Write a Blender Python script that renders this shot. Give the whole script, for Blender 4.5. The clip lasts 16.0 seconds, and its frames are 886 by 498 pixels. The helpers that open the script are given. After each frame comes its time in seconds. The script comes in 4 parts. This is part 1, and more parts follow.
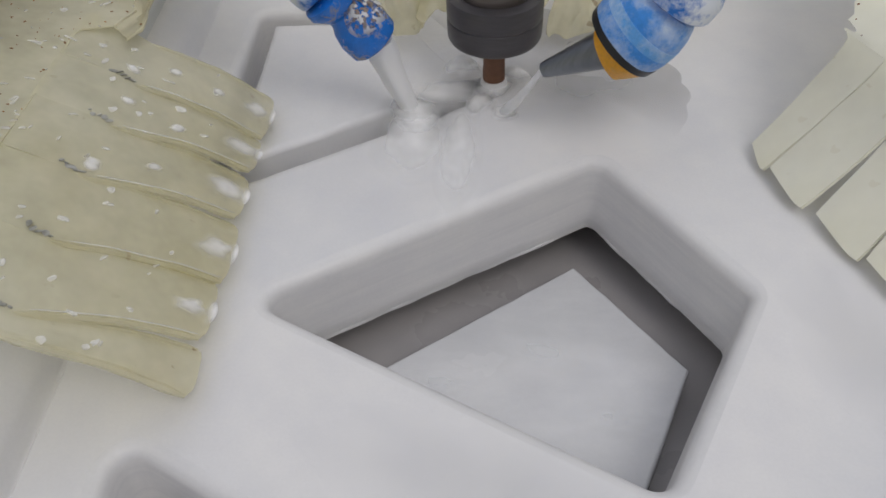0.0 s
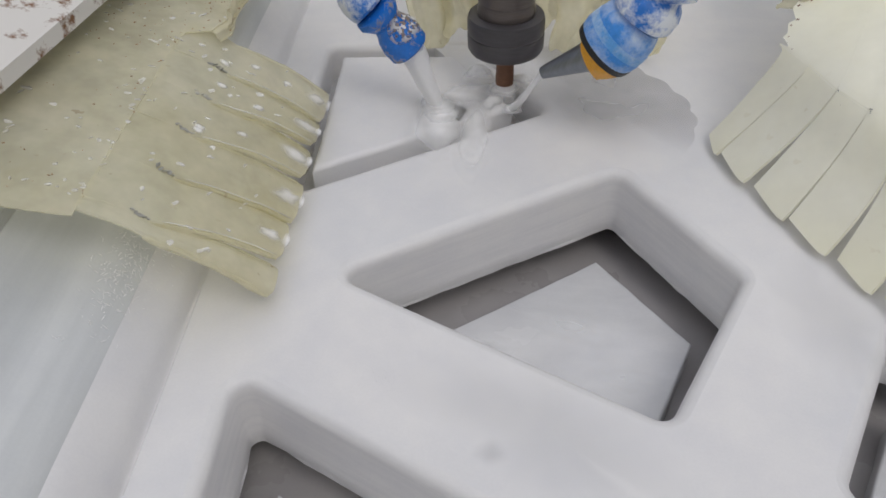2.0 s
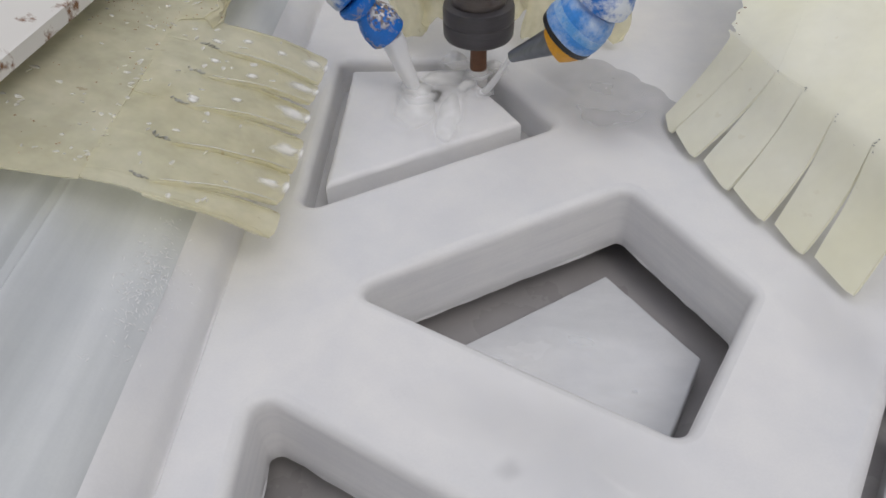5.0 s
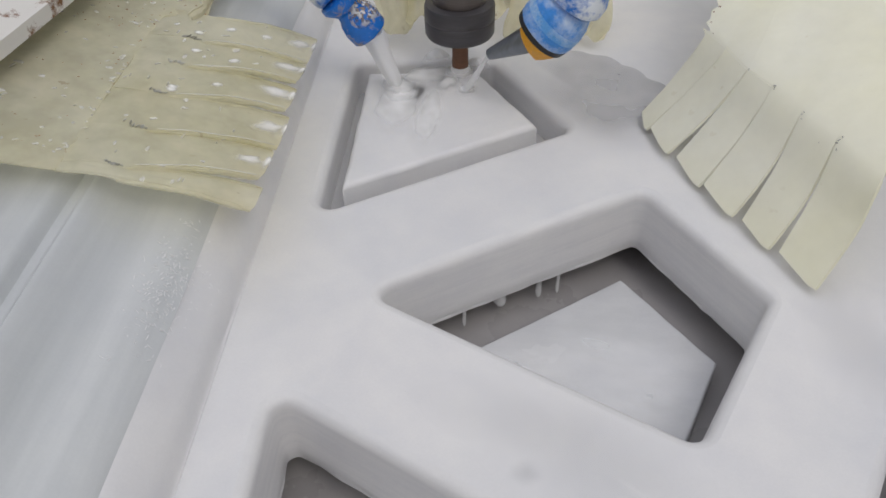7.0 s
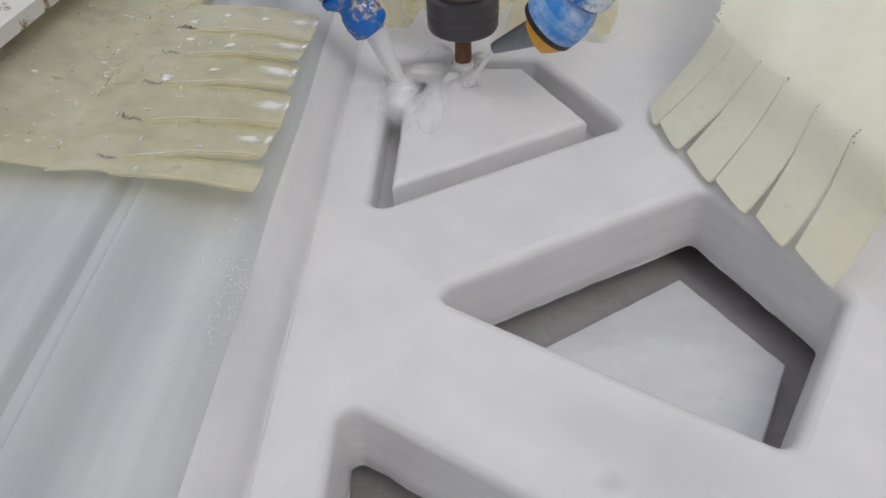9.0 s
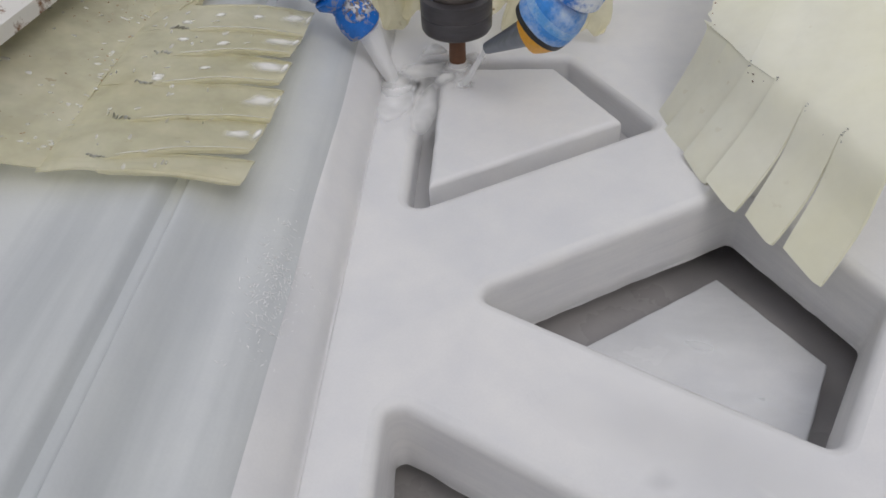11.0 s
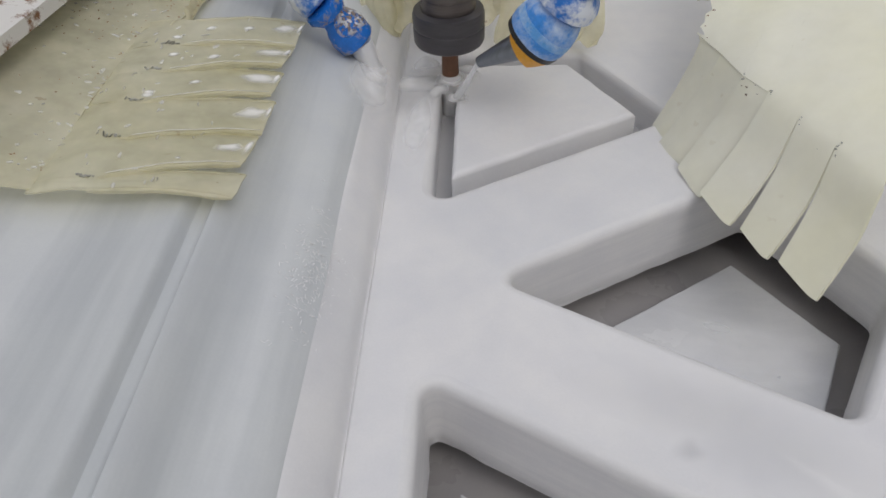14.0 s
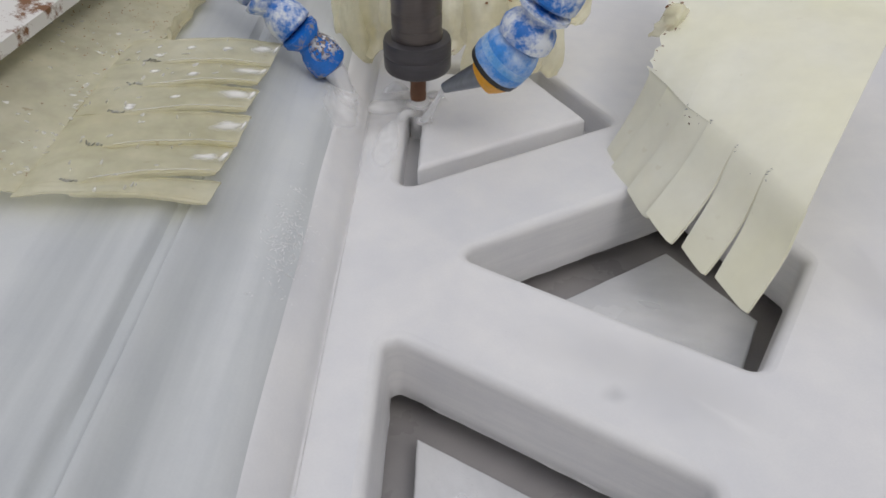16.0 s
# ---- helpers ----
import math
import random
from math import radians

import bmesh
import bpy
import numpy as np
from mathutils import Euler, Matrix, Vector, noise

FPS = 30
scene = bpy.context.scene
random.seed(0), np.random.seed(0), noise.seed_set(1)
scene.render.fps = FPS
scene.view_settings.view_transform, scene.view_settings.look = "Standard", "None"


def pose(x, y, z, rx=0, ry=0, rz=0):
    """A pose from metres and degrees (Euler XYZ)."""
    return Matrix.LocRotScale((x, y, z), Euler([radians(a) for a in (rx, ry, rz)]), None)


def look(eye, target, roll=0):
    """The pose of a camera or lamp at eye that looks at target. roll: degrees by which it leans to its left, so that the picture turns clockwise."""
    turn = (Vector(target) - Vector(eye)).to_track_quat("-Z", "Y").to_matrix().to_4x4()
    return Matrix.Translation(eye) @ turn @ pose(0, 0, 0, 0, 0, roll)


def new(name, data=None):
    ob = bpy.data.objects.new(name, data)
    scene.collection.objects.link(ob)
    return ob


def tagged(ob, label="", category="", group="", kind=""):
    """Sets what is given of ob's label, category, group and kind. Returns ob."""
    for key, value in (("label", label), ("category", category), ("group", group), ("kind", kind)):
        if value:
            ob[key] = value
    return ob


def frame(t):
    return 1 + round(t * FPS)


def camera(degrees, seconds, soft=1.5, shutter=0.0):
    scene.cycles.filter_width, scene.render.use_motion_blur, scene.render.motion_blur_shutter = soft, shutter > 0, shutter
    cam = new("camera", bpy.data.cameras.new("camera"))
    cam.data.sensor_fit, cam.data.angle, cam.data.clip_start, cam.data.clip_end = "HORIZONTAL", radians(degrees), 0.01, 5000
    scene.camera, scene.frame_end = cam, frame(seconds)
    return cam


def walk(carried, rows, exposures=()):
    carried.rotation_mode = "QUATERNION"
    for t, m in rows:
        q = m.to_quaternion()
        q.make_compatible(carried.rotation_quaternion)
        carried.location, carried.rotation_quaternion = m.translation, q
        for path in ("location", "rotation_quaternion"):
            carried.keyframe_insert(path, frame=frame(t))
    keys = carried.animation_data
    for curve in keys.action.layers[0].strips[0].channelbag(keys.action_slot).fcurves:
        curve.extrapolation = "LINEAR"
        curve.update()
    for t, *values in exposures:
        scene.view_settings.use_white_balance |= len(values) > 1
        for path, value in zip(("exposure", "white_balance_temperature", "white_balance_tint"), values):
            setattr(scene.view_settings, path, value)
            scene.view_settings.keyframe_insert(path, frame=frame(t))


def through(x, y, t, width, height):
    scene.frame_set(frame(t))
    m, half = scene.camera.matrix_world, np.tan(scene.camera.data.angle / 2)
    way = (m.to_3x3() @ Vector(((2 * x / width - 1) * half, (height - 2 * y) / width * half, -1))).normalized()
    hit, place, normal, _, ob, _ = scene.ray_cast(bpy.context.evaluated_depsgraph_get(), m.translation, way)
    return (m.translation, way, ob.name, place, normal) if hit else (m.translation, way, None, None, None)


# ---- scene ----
# ---- camera and its path ----
EXPO = 0.0
cam = camera(58.16, 16.0, soft=1.6)
walk(cam, [
    (0.0, look((0.0677, -0.1839, 0.2030), (0.0574, 0.1014, -0.0771), -2.31)),
    (0.5, look((0.0701, -0.2227, 0.2237), (0.0554, 0.0697, -0.0489), -1.51)),
    (1.0, look((0.0695, -0.2483, 0.2332), (0.0536, 0.0474, -0.0357), -1.07)),
    (1.5, look((0.0627, -0.2509, 0.2304), (0.0419, 0.0478, -0.0349), -1.75)),
    (2.0, look((0.0565, -0.2452, 0.2323), (0.0373, 0.0529, -0.0337), -1.97)),
    (2.5, look((0.0571, -0.2432, 0.2322), (0.0392, 0.0539, -0.0350), -1.68)),
    (3.0, look((0.0577, -0.2438, 0.2335), (0.0406, 0.0536, -0.0335), -1.60)),
    (3.5, look((0.0592, -0.2448, 0.2351), (0.0415, 0.0533, -0.0310), -1.74)),
    (4.0, look((0.0560, -0.2470, 0.2389), (0.0398, 0.0514, -0.0270), -1.60)),
    (6.5, look((0.0446, -0.2408, 0.2417), (0.0247, 0.0579, -0.0236), -2.00)),
    (7.0, look((0.0450, -0.2452, 0.2435), (0.0237, 0.0529, -0.0223), -1.88)),
    (7.5, look((0.0345, -0.2464, 0.2498), (0.0106, 0.0520, -0.0155), -2.53)),
    (8.0, look((0.0300, -0.2490, 0.2430), (0.0047, 0.0501, -0.0215), -2.58)),
    (8.5, look((0.0194, -0.2459, 0.2394), (0.0009, 0.0539, -0.0247), -2.41)),
    (9.0, look((0.0162, -0.2377, 0.2365), (-0.0033, 0.0604, -0.0296), -1.95)),
    (11.5, look((0.0003, -0.2406, 0.2376), (-0.0255, 0.0575, -0.0279), -2.80)),
    (12.0, look((-0.0019, -0.2421, 0.2383), (-0.0260, 0.0553, -0.0280), -2.57)),
    (12.5, look((-0.0026, -0.2446, 0.2370), (-0.0275, 0.0528, -0.0293), -2.61)),
    (13.0, look((-0.0056, -0.2525, 0.2408), (-0.0297, 0.0459, -0.0244), -2.65)),
    (13.5, look((-0.0080, -0.2533, 0.2408), (-0.0317, 0.0460, -0.0235), -3.02)),
    (14.0, look((-0.0104, -0.2542, 0.2400), (-0.0324, 0.0454, -0.0241), -2.78)),
    (14.5, look((-0.0095, -0.2564, 0.2398), (-0.0319, 0.0438, -0.0236), -2.47)),
    (15.0, look((-0.0046, -0.2616, 0.2397), (-0.0267, 0.0388, -0.0235), -2.42)),
    (15.5, look((0.0008, -0.2752, 0.2410), (-0.0237, 0.0261, -0.0209), -4.29)),
    (16.0, look((-0.0032, -0.3025, 0.2490), (-0.0119, 0.0071, -0.0042), 0.09)),
], exposures=[(0.0, EXPO - 0.10), (0.5, EXPO + 0.06), (1.0, EXPO + 0.08), (2.0, EXPO - 0.02), (3.5, EXPO + 0.01), (7.5, EXPO), (9.0, EXPO - 0.05), (12.0, EXPO - 0.05), (15.5, EXPO - 0.08), (16.0, EXPO - 0.01)])

# where the cutter's axis stands, seconds and metres
TOOL = [
    (0.0, 0.0825, 0.1271),
    (0.5, 0.0790, 0.1323),
    (1.0, 0.0753, 0.1374),
    (1.5, 0.0722, 0.1431),
    (2.0, 0.0686, 0.1487),
    (2.5, 0.0649, 0.1544),
    (3.0, 0.0615, 0.1608),
    (3.5, 0.0580, 0.1662),
    (4.0, 0.0548, 0.1723),
    (5.0, 0.0485, 0.1830),
    (5.5, 0.0446, 0.1889),
    (5.8, 0.0416, 0.1894),
    (6.5, 0.0336, 0.1891),
    (7.0, 0.0281, 0.1893),
    (7.5, 0.0223, 0.1891),
    (8.0, 0.0166, 0.1883),
    (8.5, 0.0104, 0.1895),
    (9.0, 0.0041, 0.1898),
    (10.0, -0.0072, 0.1898),
    (11.0, -0.0185, 0.1898),
    (11.5, -0.0247, 0.1896),
    (12.0, -0.0309, 0.1892),
    (12.5, -0.0331, 0.1864),
    (13.0, -0.0332, 0.1811),
    (13.5, -0.0326, 0.1753),
    (14.0, -0.0320, 0.1698),
    (14.5, -0.0320, 0.1641),
    (15.0, -0.0318, 0.1585),
    (15.5, -0.0321, 0.1544),
    (16.0, -0.0314, 0.1447),
]

# ---- world and sun: a bright overcast sky ----
world = bpy.data.worlds.new("overcast_sky")
scene.world = world
world.use_nodes = True
wn, wl = world.node_tree.nodes, world.node_tree.links
sky = wn.new("ShaderNodeTexSky")
sky.sky_type, sky.sun_disc = "NISHITA", False
sky.sun_elevation, sky.sun_rotation = radians(55), radians(149)
cloud = wn.new("ShaderNodeMix")
cloud.data_type = "RGBA"
cloud.inputs["Factor"].default_value = 0.75
wl.new(sky.outputs["Color"], cloud.inputs[6])
cloud.inputs[7].default_value = (7.9, 7.85, 8.15, 1)
wl.new(cloud.outputs[2], wn["Background"].inputs["Color"])
wn["Background"].inputs["Strength"].default_value = 0.128

sun = new("sun", bpy.data.lights.new("sun", "SUN"))
sun.data.energy, sun.data.angle, sun.data.color = 0.6, radians(25), (1.0, 0.96, 0.9)
sun.matrix_world = look((0.6, -1.0, 1.7), (0, 0, 0))


# ---- materials ----
def material(name):
    m = bpy.data.materials.new(name)
    m.use_nodes = True
    return m, m.node_tree.nodes, m.node_tree.links, m.node_tree.nodes["Principled BSDF"]


def noise_tex(n, l, scale, detail=4, rough=0.55, stretch=None):
    tc = n.new("ShaderNodeTexCoord")
    tex = n.new("ShaderNodeTexNoise")
    tex.inputs["Scale"].default_value = scale
    tex.inputs["Detail"].default_value = detail
    tex.inputs["Roughness"].default_value = rough
    if stretch:
        mp = n.new("ShaderNodeMapping")
        mp.inputs["Scale"].default_value = stretch
        l.new(tc.outputs["Object"], mp.inputs["Vector"])
        l.new(mp.outputs["Vector"], tex.inputs["Vector"])
    else:
        l.new(tc.outputs["Object"], tex.inputs["Vector"])
    return tex.outputs["Fac"]


def ramp(n, l, fac, stops):
    r = n.new("ShaderNodeValToRGB")
    e = r.color_ramp.elements
    while len(e) < len(stops):
        e.new(0.5)
    for el, (p, c) in zip(e, stops):
        el.position = p
        el.color = (*c, 1) if len(c) == 3 else c
    l.new(fac, r.inputs["Fac"])
    return r.outputs["Color"]


def mixed(n, l, fac, a, b, kind="MIX"):
    m = n.new("ShaderNodeMix")
    m.data_type, m.blend_type = "RGBA", kind
    for socket, v in ((m.inputs["Factor"], fac), (m.inputs[6], a), (m.inputs[7], b)):
        if isinstance(v, (int, float)):
            socket.default_value = v
        elif isinstance(v, tuple):
            socket.default_value = (*v, 1)
        else:
            l.new(v, socket)
    return m.outputs[2]


def bump(n, l, p, height, strength, distance, base=None):
    b = n.new("ShaderNodeBump")
    b.inputs["Strength"].default_value, b.inputs["Distance"].default_value = strength, distance
    l.new(height, b.inputs["Height"])
    if base:
        l.new(base, b.inputs["Normal"])
    l.new(b.outputs["Normal"], p.inputs["Normal"])
    return b.outputs["Normal"]


def marble(name, light, dark, rough=0.4, veins=None, size=9):
    m, n, l, p = material(name)
    big = noise_tex(n, l, size, 5, 0.6, veins)
    col = ramp(n, l, big, [(0.3, dark), (0.62, light)])
    col = mixed(n, l, 0.5, col, ramp(n, l, noise_tex(n, l, 33, 5, 0.6), [(0.36, (0.90, 0.90, 0.92)), (0.62, (1.0, 0.995, 0.985))]), "MULTIPLY")
    grain = noise_tex(n, l, 900, 3, 0.6)
    col = mixed(n, l, 0.05, col, ramp(n, l, grain, [(0.35, (0.55, 0.55, 0.55)), (0.65, (1, 1, 1))]), "MULTIPLY")
    l.new(col, p.inputs["Base Color"])
    rr = n.new("ShaderNodeMapRange")
    rr.inputs["To Min"].default_value, rr.inputs["To Max"].default_value = rough - 0.14, rough + 0.14
    l.new(noise_tex(n, l, 26, 4), rr.inputs["Value"])
    l.new(rr.outputs["Result"], p.inputs["Roughness"])
    first = bump(n, l, p, noise_tex(n, l, 60, 2), 0.10, 0.001)
    bump(n, l, p, grain, 0.08, 0.0004, first)
    return m


STONE = marble("wet_white_marble", (0.80, 0.791, 0.787), (0.715, 0.72, 0.735), 0.42)
CUT = marble("sawn_marble", (0.78, 0.772, 0.768), (0.72, 0.716, 0.72), 0.42, (1, 1, 16), 24)
# offcut stone: wet, its colour also darkened for the shade down in the openings
WET_SHADED = marble("wet_shaded_marble", (0.70, 0.70, 0.705), (0.58, 0.585, 0.595), 0.22, (1, 3, 1))
STONE_EDGE = marble("dressed_marble_border", (0.635, 0.655, 0.66), (0.465, 0.49, 0.50), 0.36, (1.0, 0.05, 1.0), 30)
WALL_M = marble("pale_sky_blocker", (0.60, 0.59, 0.575), (0.50, 0.495, 0.48), 0.8)
BED_M = marble("slurry_coated_bed", (0.86, 0.845, 0.845), (0.74, 0.73, 0.73), 0.5)


def metal(name, colour, rough, metallic=1.0, scale=300, stretch=None):
    m, n, l, p = material(name)
    f = noise_tex(n, l, scale, 4, 0.6, stretch)
    l.new(mixed(n, l, f, tuple(c * 0.65 for c in colour), tuple(min(1, c * 1.3) for c in colour)), p.inputs["Base Color"])
    p.inputs["Metallic"].default_value = metallic
    rr = n.new("ShaderNodeMapRange")
    rr.inputs["To Min"].default_value, rr.inputs["To Max"].default_value = rough - 0.1, rough + 0.15
    l.new(f, rr.inputs["Value"])
    l.new(rr.outputs["Result"], p.inputs["Roughness"])
    bump(n, l, p, f, 0.12, 0.0003)
    return m


NUT_M = metal("blackened_steel", (0.085, 0.08, 0.085), 0.42, 0.5, 120, (1, 1, 12))
SHAFT_M = metal("turned_steel", (0.15, 0.13, 0.12), 0.36, 0.7, 120, (1, 1, 25))
BIT_M = metal("rusty_diamond_bit", (0.20, 0.10, 0.06), 0.6, 0.35, 500)
NOZZLE_M = metal("worn_grey_nozzle", (0.22, 0.235, 0.26), 0.32, 0.8, 90, (1, 8, 1))


def plastic(name, colour, lime, low, high, rough=0.4, size=95):
    """Coloured plastic under splashed, dried stone slurry."""
    m, n, l, p = material(name)
    f = noise_tex(n, l, size, 6, 0.7)
    fac = ramp(n, l, f, [(low, (0, 0, 0)), (high, (1, 1, 1))])
    g = noise_tex(n, l, 700, 3)
    base = mixed(n, l, g, tuple(c * 0.75 for c in colour), tuple(min(1, c * 1.2) for c in colour))
    l.new(mixed(n, l, fac, base, lime), p.inputs["Base Color"])
    rr = n.new("ShaderNodeMapRange")
    rr.inputs["To Min"].default_value, rr.inputs["To Max"].default_value = rough, 0.8
    l.new(fac, rr.inputs["Value"])
    l.new(rr.outputs["Result"], p.inputs["Roughness"])
    bump(n, l, p, f, 0.5, 0.0008)
    return m


BLUE = plastic("blue_plastic_limed", (0.02, 0.17, 0.58), (0.74, 0.78, 0.84), 0.42, 0.58)
BLUE_TIP = plastic("blue_plastic_crusted", (0.015, 0.17, 0.62), (0.34, 0.30, 0.26), 0.56, 0.66, 0.22, 160)
CRUST = plastic("brown_slurry_crust", (0.16, 0.11, 0.08), (0.55, 0.53, 0.5), 0.42, 0.6, 0.8)
WHITE_P = plastic("milky_blue_plastic", (0.05, 0.27, 0.74), (0.62, 0.72, 0.86), 0.46, 0.72, 0.35, 60)
LIME = plastic("white_lime_film", (0.12, 0.37, 0.78), (0.60, 0.72, 0.86), 0.42, 0.66, 0.5, 60)
BLACK = plastic("black_rubber", (0.015, 0.015, 0.017), (0.3, 0.3, 0.3), 0.66, 0.85)
GRIME = plastic("grey_grime", (0.30, 0.30, 0.27), (0.45, 0.45, 0.42), 0.45, 0.6, 0.8)
RUST = plastic("rust_specks", (0.17, 0.08, 0.04), (0.30, 0.14, 0.06), 0.45, 0.6, 0.8)
TAPE = plastic("orange_tape", (0.88, 0.40, 0.02), (0.70, 0.40, 0.12), 0.55, 0.75)


def film(name, yellow, milky, clear, dirt, through=0.5, stain=0.2, tint=(0.985, 0.97, 0.88), relief=0.10):
    """Yellowed soft plastic sheet: cloudy in patches, a little see-through, flecked with rust and stone mud."""
    m, n, l, p = material(name)
    cloudy = ramp(n, l, noise_tex(n, l, 11, 4, 0.5), [(0.34, (0, 0, 0)), (0.66, (1, 1, 1))])
    col = mixed(n, l, cloudy, yellow, milky)
    fine = noise_tex(n, l, 120, 4, 0.65)
    col = mixed(n, l, stain, col, ramp(n, l, fine, [(0.35, (0.72, 0.68, 0.55)), (0.6, (1, 1, 1))]), "MULTIPLY")
    broad = ramp(n, l, noise_tex(n, l, 17, 3, 0.55), [(0.50, (1, 1, 1)), (0.72, (0.80, 0.74, 0.60))])
    col = mixed(n, l, min(1.0, stain * 9), col, broad, "MULTIPLY")
    spots = noise_tex(n, l, 170, 2, 0.4)
    where = ramp(n, l, noise_tex(n, l, 22, 2), [(0.48, (0, 0, 0)), (0.66, (1, 1, 1))])
    fleck = mixed(n, l, 1.0, ramp(n, l, spots, [(0.70, (0, 0, 0)), (0.74, (1, 1, 1))]), where, "MULTIPLY")
    col = mixed(n, l, fleck, col, dirt)
    l.new(col, p.inputs["Base Color"])
    p.inputs["Roughness"].default_value = 0.14
    first = bump(n, l, p, noise_tex(n, l, 30, 3, 0.5), relief, 0.002)
    bump(n, l, p, fine, relief * 0.25, 0.0006, first)
    trans = n.new("ShaderNodeBsdfTranslucent")
    l.new(col, trans.inputs["Color"])
    see = n.new("ShaderNodeBsdfTransparent")
    see.inputs["Color"].default_value = (*tint, 1)
    a, b = n.new("ShaderNodeMixShader"), n.new("ShaderNodeMixShader")
    a.inputs["Fac"].default_value = through
    rr = n.new("ShaderNodeMapRange")
    rr.inputs["From Min"].default_value, rr.inputs["From Max"].default_value = 0.35, 0.65
    rr.inputs["To Min"].default_value, rr.inputs["To Max"].default_value = clear * 0.8, clear * 1.25
    l.new(noise_tex(n, l, 27, 4, 0.6), rr.inputs["Value"])
    l.new(rr.outputs["Result"], b.inputs["Fac"])
    l.new(p.outputs["BSDF"], a.inputs[1])
    l.new(trans.outputs["BSDF"], a.inputs[2])
    l.new(a.outputs["Shader"], b.inputs[1])
    l.new(see.outputs["BSDF"], b.inputs[2])
    l.new(b.outputs["Shader"], n["Material Output"].inputs["Surface"])
    return m


FILM = film("yellowed_plastic_film", (0.875, 0.84, 0.66), (0.905, 0.885, 0.765), 0.48, (0.45, 0.36, 0.24), 0.42, 0.05, (0.985, 0.975, 0.89), 0.12)
FILM_R = film("pale_plastic_film", (0.99, 0.97, 0.76), (0.99, 0.98, 0.86), 0.18, (0.88, 0.84, 0.68), 0.10, 0.006, (0.99, 0.985, 0.93), 0.03)
FILM_B = film("matted_plastic_film", (0.95, 0.91, 0.70), (0.96, 0.945, 0.83), 0.46, (0.35, 0.22, 0.10), 0.40, 0.04)

m_, n_, l_, p_ = material("white_paint_rusting")
fr = noise_tex(n_, l_, 55, 5, 0.65)
l_.new(mixed(n_, l_, ramp(n_, l_, fr, [(0.54, (0, 0, 0)), (0.62, (1, 1, 1))]), (0.72, 0.70, 0.66), (0.20, 0.09, 0.035)), p_.inputs["Base Color"])
p_.inputs["Roughness"].default_value = 0.55
bump(n_, l_, p_, fr, 0.5, 0.001)
PAINT = m_


def water_mat(name, clear, colour, rough):
    """Aerated water: white froth mixed with clear, glossy liquid."""
    m, n, l, p = material(name)
    p.inputs["Base Color"].default_value = (*colour, 1)
    p.inputs["Roughness"].default_value = rough
    bump(n, l, p, noise_tex(n, l, 220, 3, 0.5, (1, 1, 0.3)), 0.3, 0.001)
    see = n.new("ShaderNodeBsdfTransparent")
    mix = n.new("ShaderNodeMixShader")
    mix.inputs["Fac"].default_value = clear
    l.new(p.outputs["BSDF"], mix.inputs[1])
    l.new(see.outputs["BSDF"], mix.inputs[2])
    l.new(mix.outputs["Shader"], n["Material Output"].inputs["Surface"])
    return m


JET = water_mat("frothy_water", 0.05, (0.99, 0.99, 0.99), 0.35)
jn, jl = JET.node_tree.nodes, JET.node_tree.links
glow_through = jn.new("ShaderNodeBsdfTranslucent")
glow_through.inputs["Color"].default_value = (0.96, 0.965, 0.97, 1)
half = jn.new("ShaderNodeMixShader")
half.inputs["Fac"].default_value = 0.25
jl.new(jn["Principled BSDF"].outputs["BSDF"], half.inputs[1])
jl.new(glow_through.outputs["BSDF"], half.inputs[2])
for node in list(jn):
    if node.type == "MIX_SHADER" and node != half:
        jl.new(half.outputs["Shader"], node.inputs[1])
GROOVE = water_mat("grey_slurry_water", 0.0, (0.56, 0.555, 0.56), 0.18)
GAP_SHEET = marble("gap_sheet_grey", (0.44, 0.42, 0.415), (0.35, 0.335, 0.335), 0.3)
DRIP = water_mat("dripping_water", 0.42, (0.97, 0.97, 0.97), 0.2)
MILK = water_mat("milky_water", 0.0, (0.76, 0.755, 0.755), 0.2)
# dried slurry splashes, and the painted highlights along the left skirt's slits
FLECK_GLINT = water_mat("slurry_and_glint", 0.66, (0.95, 0.95, 0.94), 0.5)


def soft_water(name, colour, most, rough, scale, even=0.8, low=0.35, high=0.65):
    """Water or froth that thins out to nothing towards its rim, by the mesh's own cover."""
    m, n, l, p = material(name)
    p.inputs["Base Color"].default_value = (*colour, 1)
    p.inputs["Roughness"].default_value = rough
    grain = noise_tex(n, l, scale, 2, 0.5)
    cover = n.new("ShaderNodeAttribute")
    cover.attribute_name = "cover"
    uneven = n.new("ShaderNodeMapRange")
    uneven.inputs["From Min"].default_value, uneven.inputs["From Max"].default_value = low, high
    uneven.inputs["To Min"].default_value, uneven.inputs["To Max"].default_value = even * most, most
    l.new(grain, uneven.inputs["Value"])
    thick = n.new("ShaderNodeMath")
    thick.operation, thick.use_clamp = "MULTIPLY", True
    l.new(cover.outputs["Fac"], thick.inputs[0])
    l.new(uneven.outputs["Result"], thick.inputs[1])
    see = n.new("ShaderNodeBsdfTransparent")
    mix = n.new("ShaderNodeMixShader")
    l.new(thick.outputs[0], mix.inputs["Fac"])
    l.new(see.outputs["BSDF"], mix.inputs[1])
    l.new(p.outputs["BSDF"], mix.inputs[2])
    l.new(mix.outputs["Shader"], n["Material Output"].inputs["Surface"])
    return m


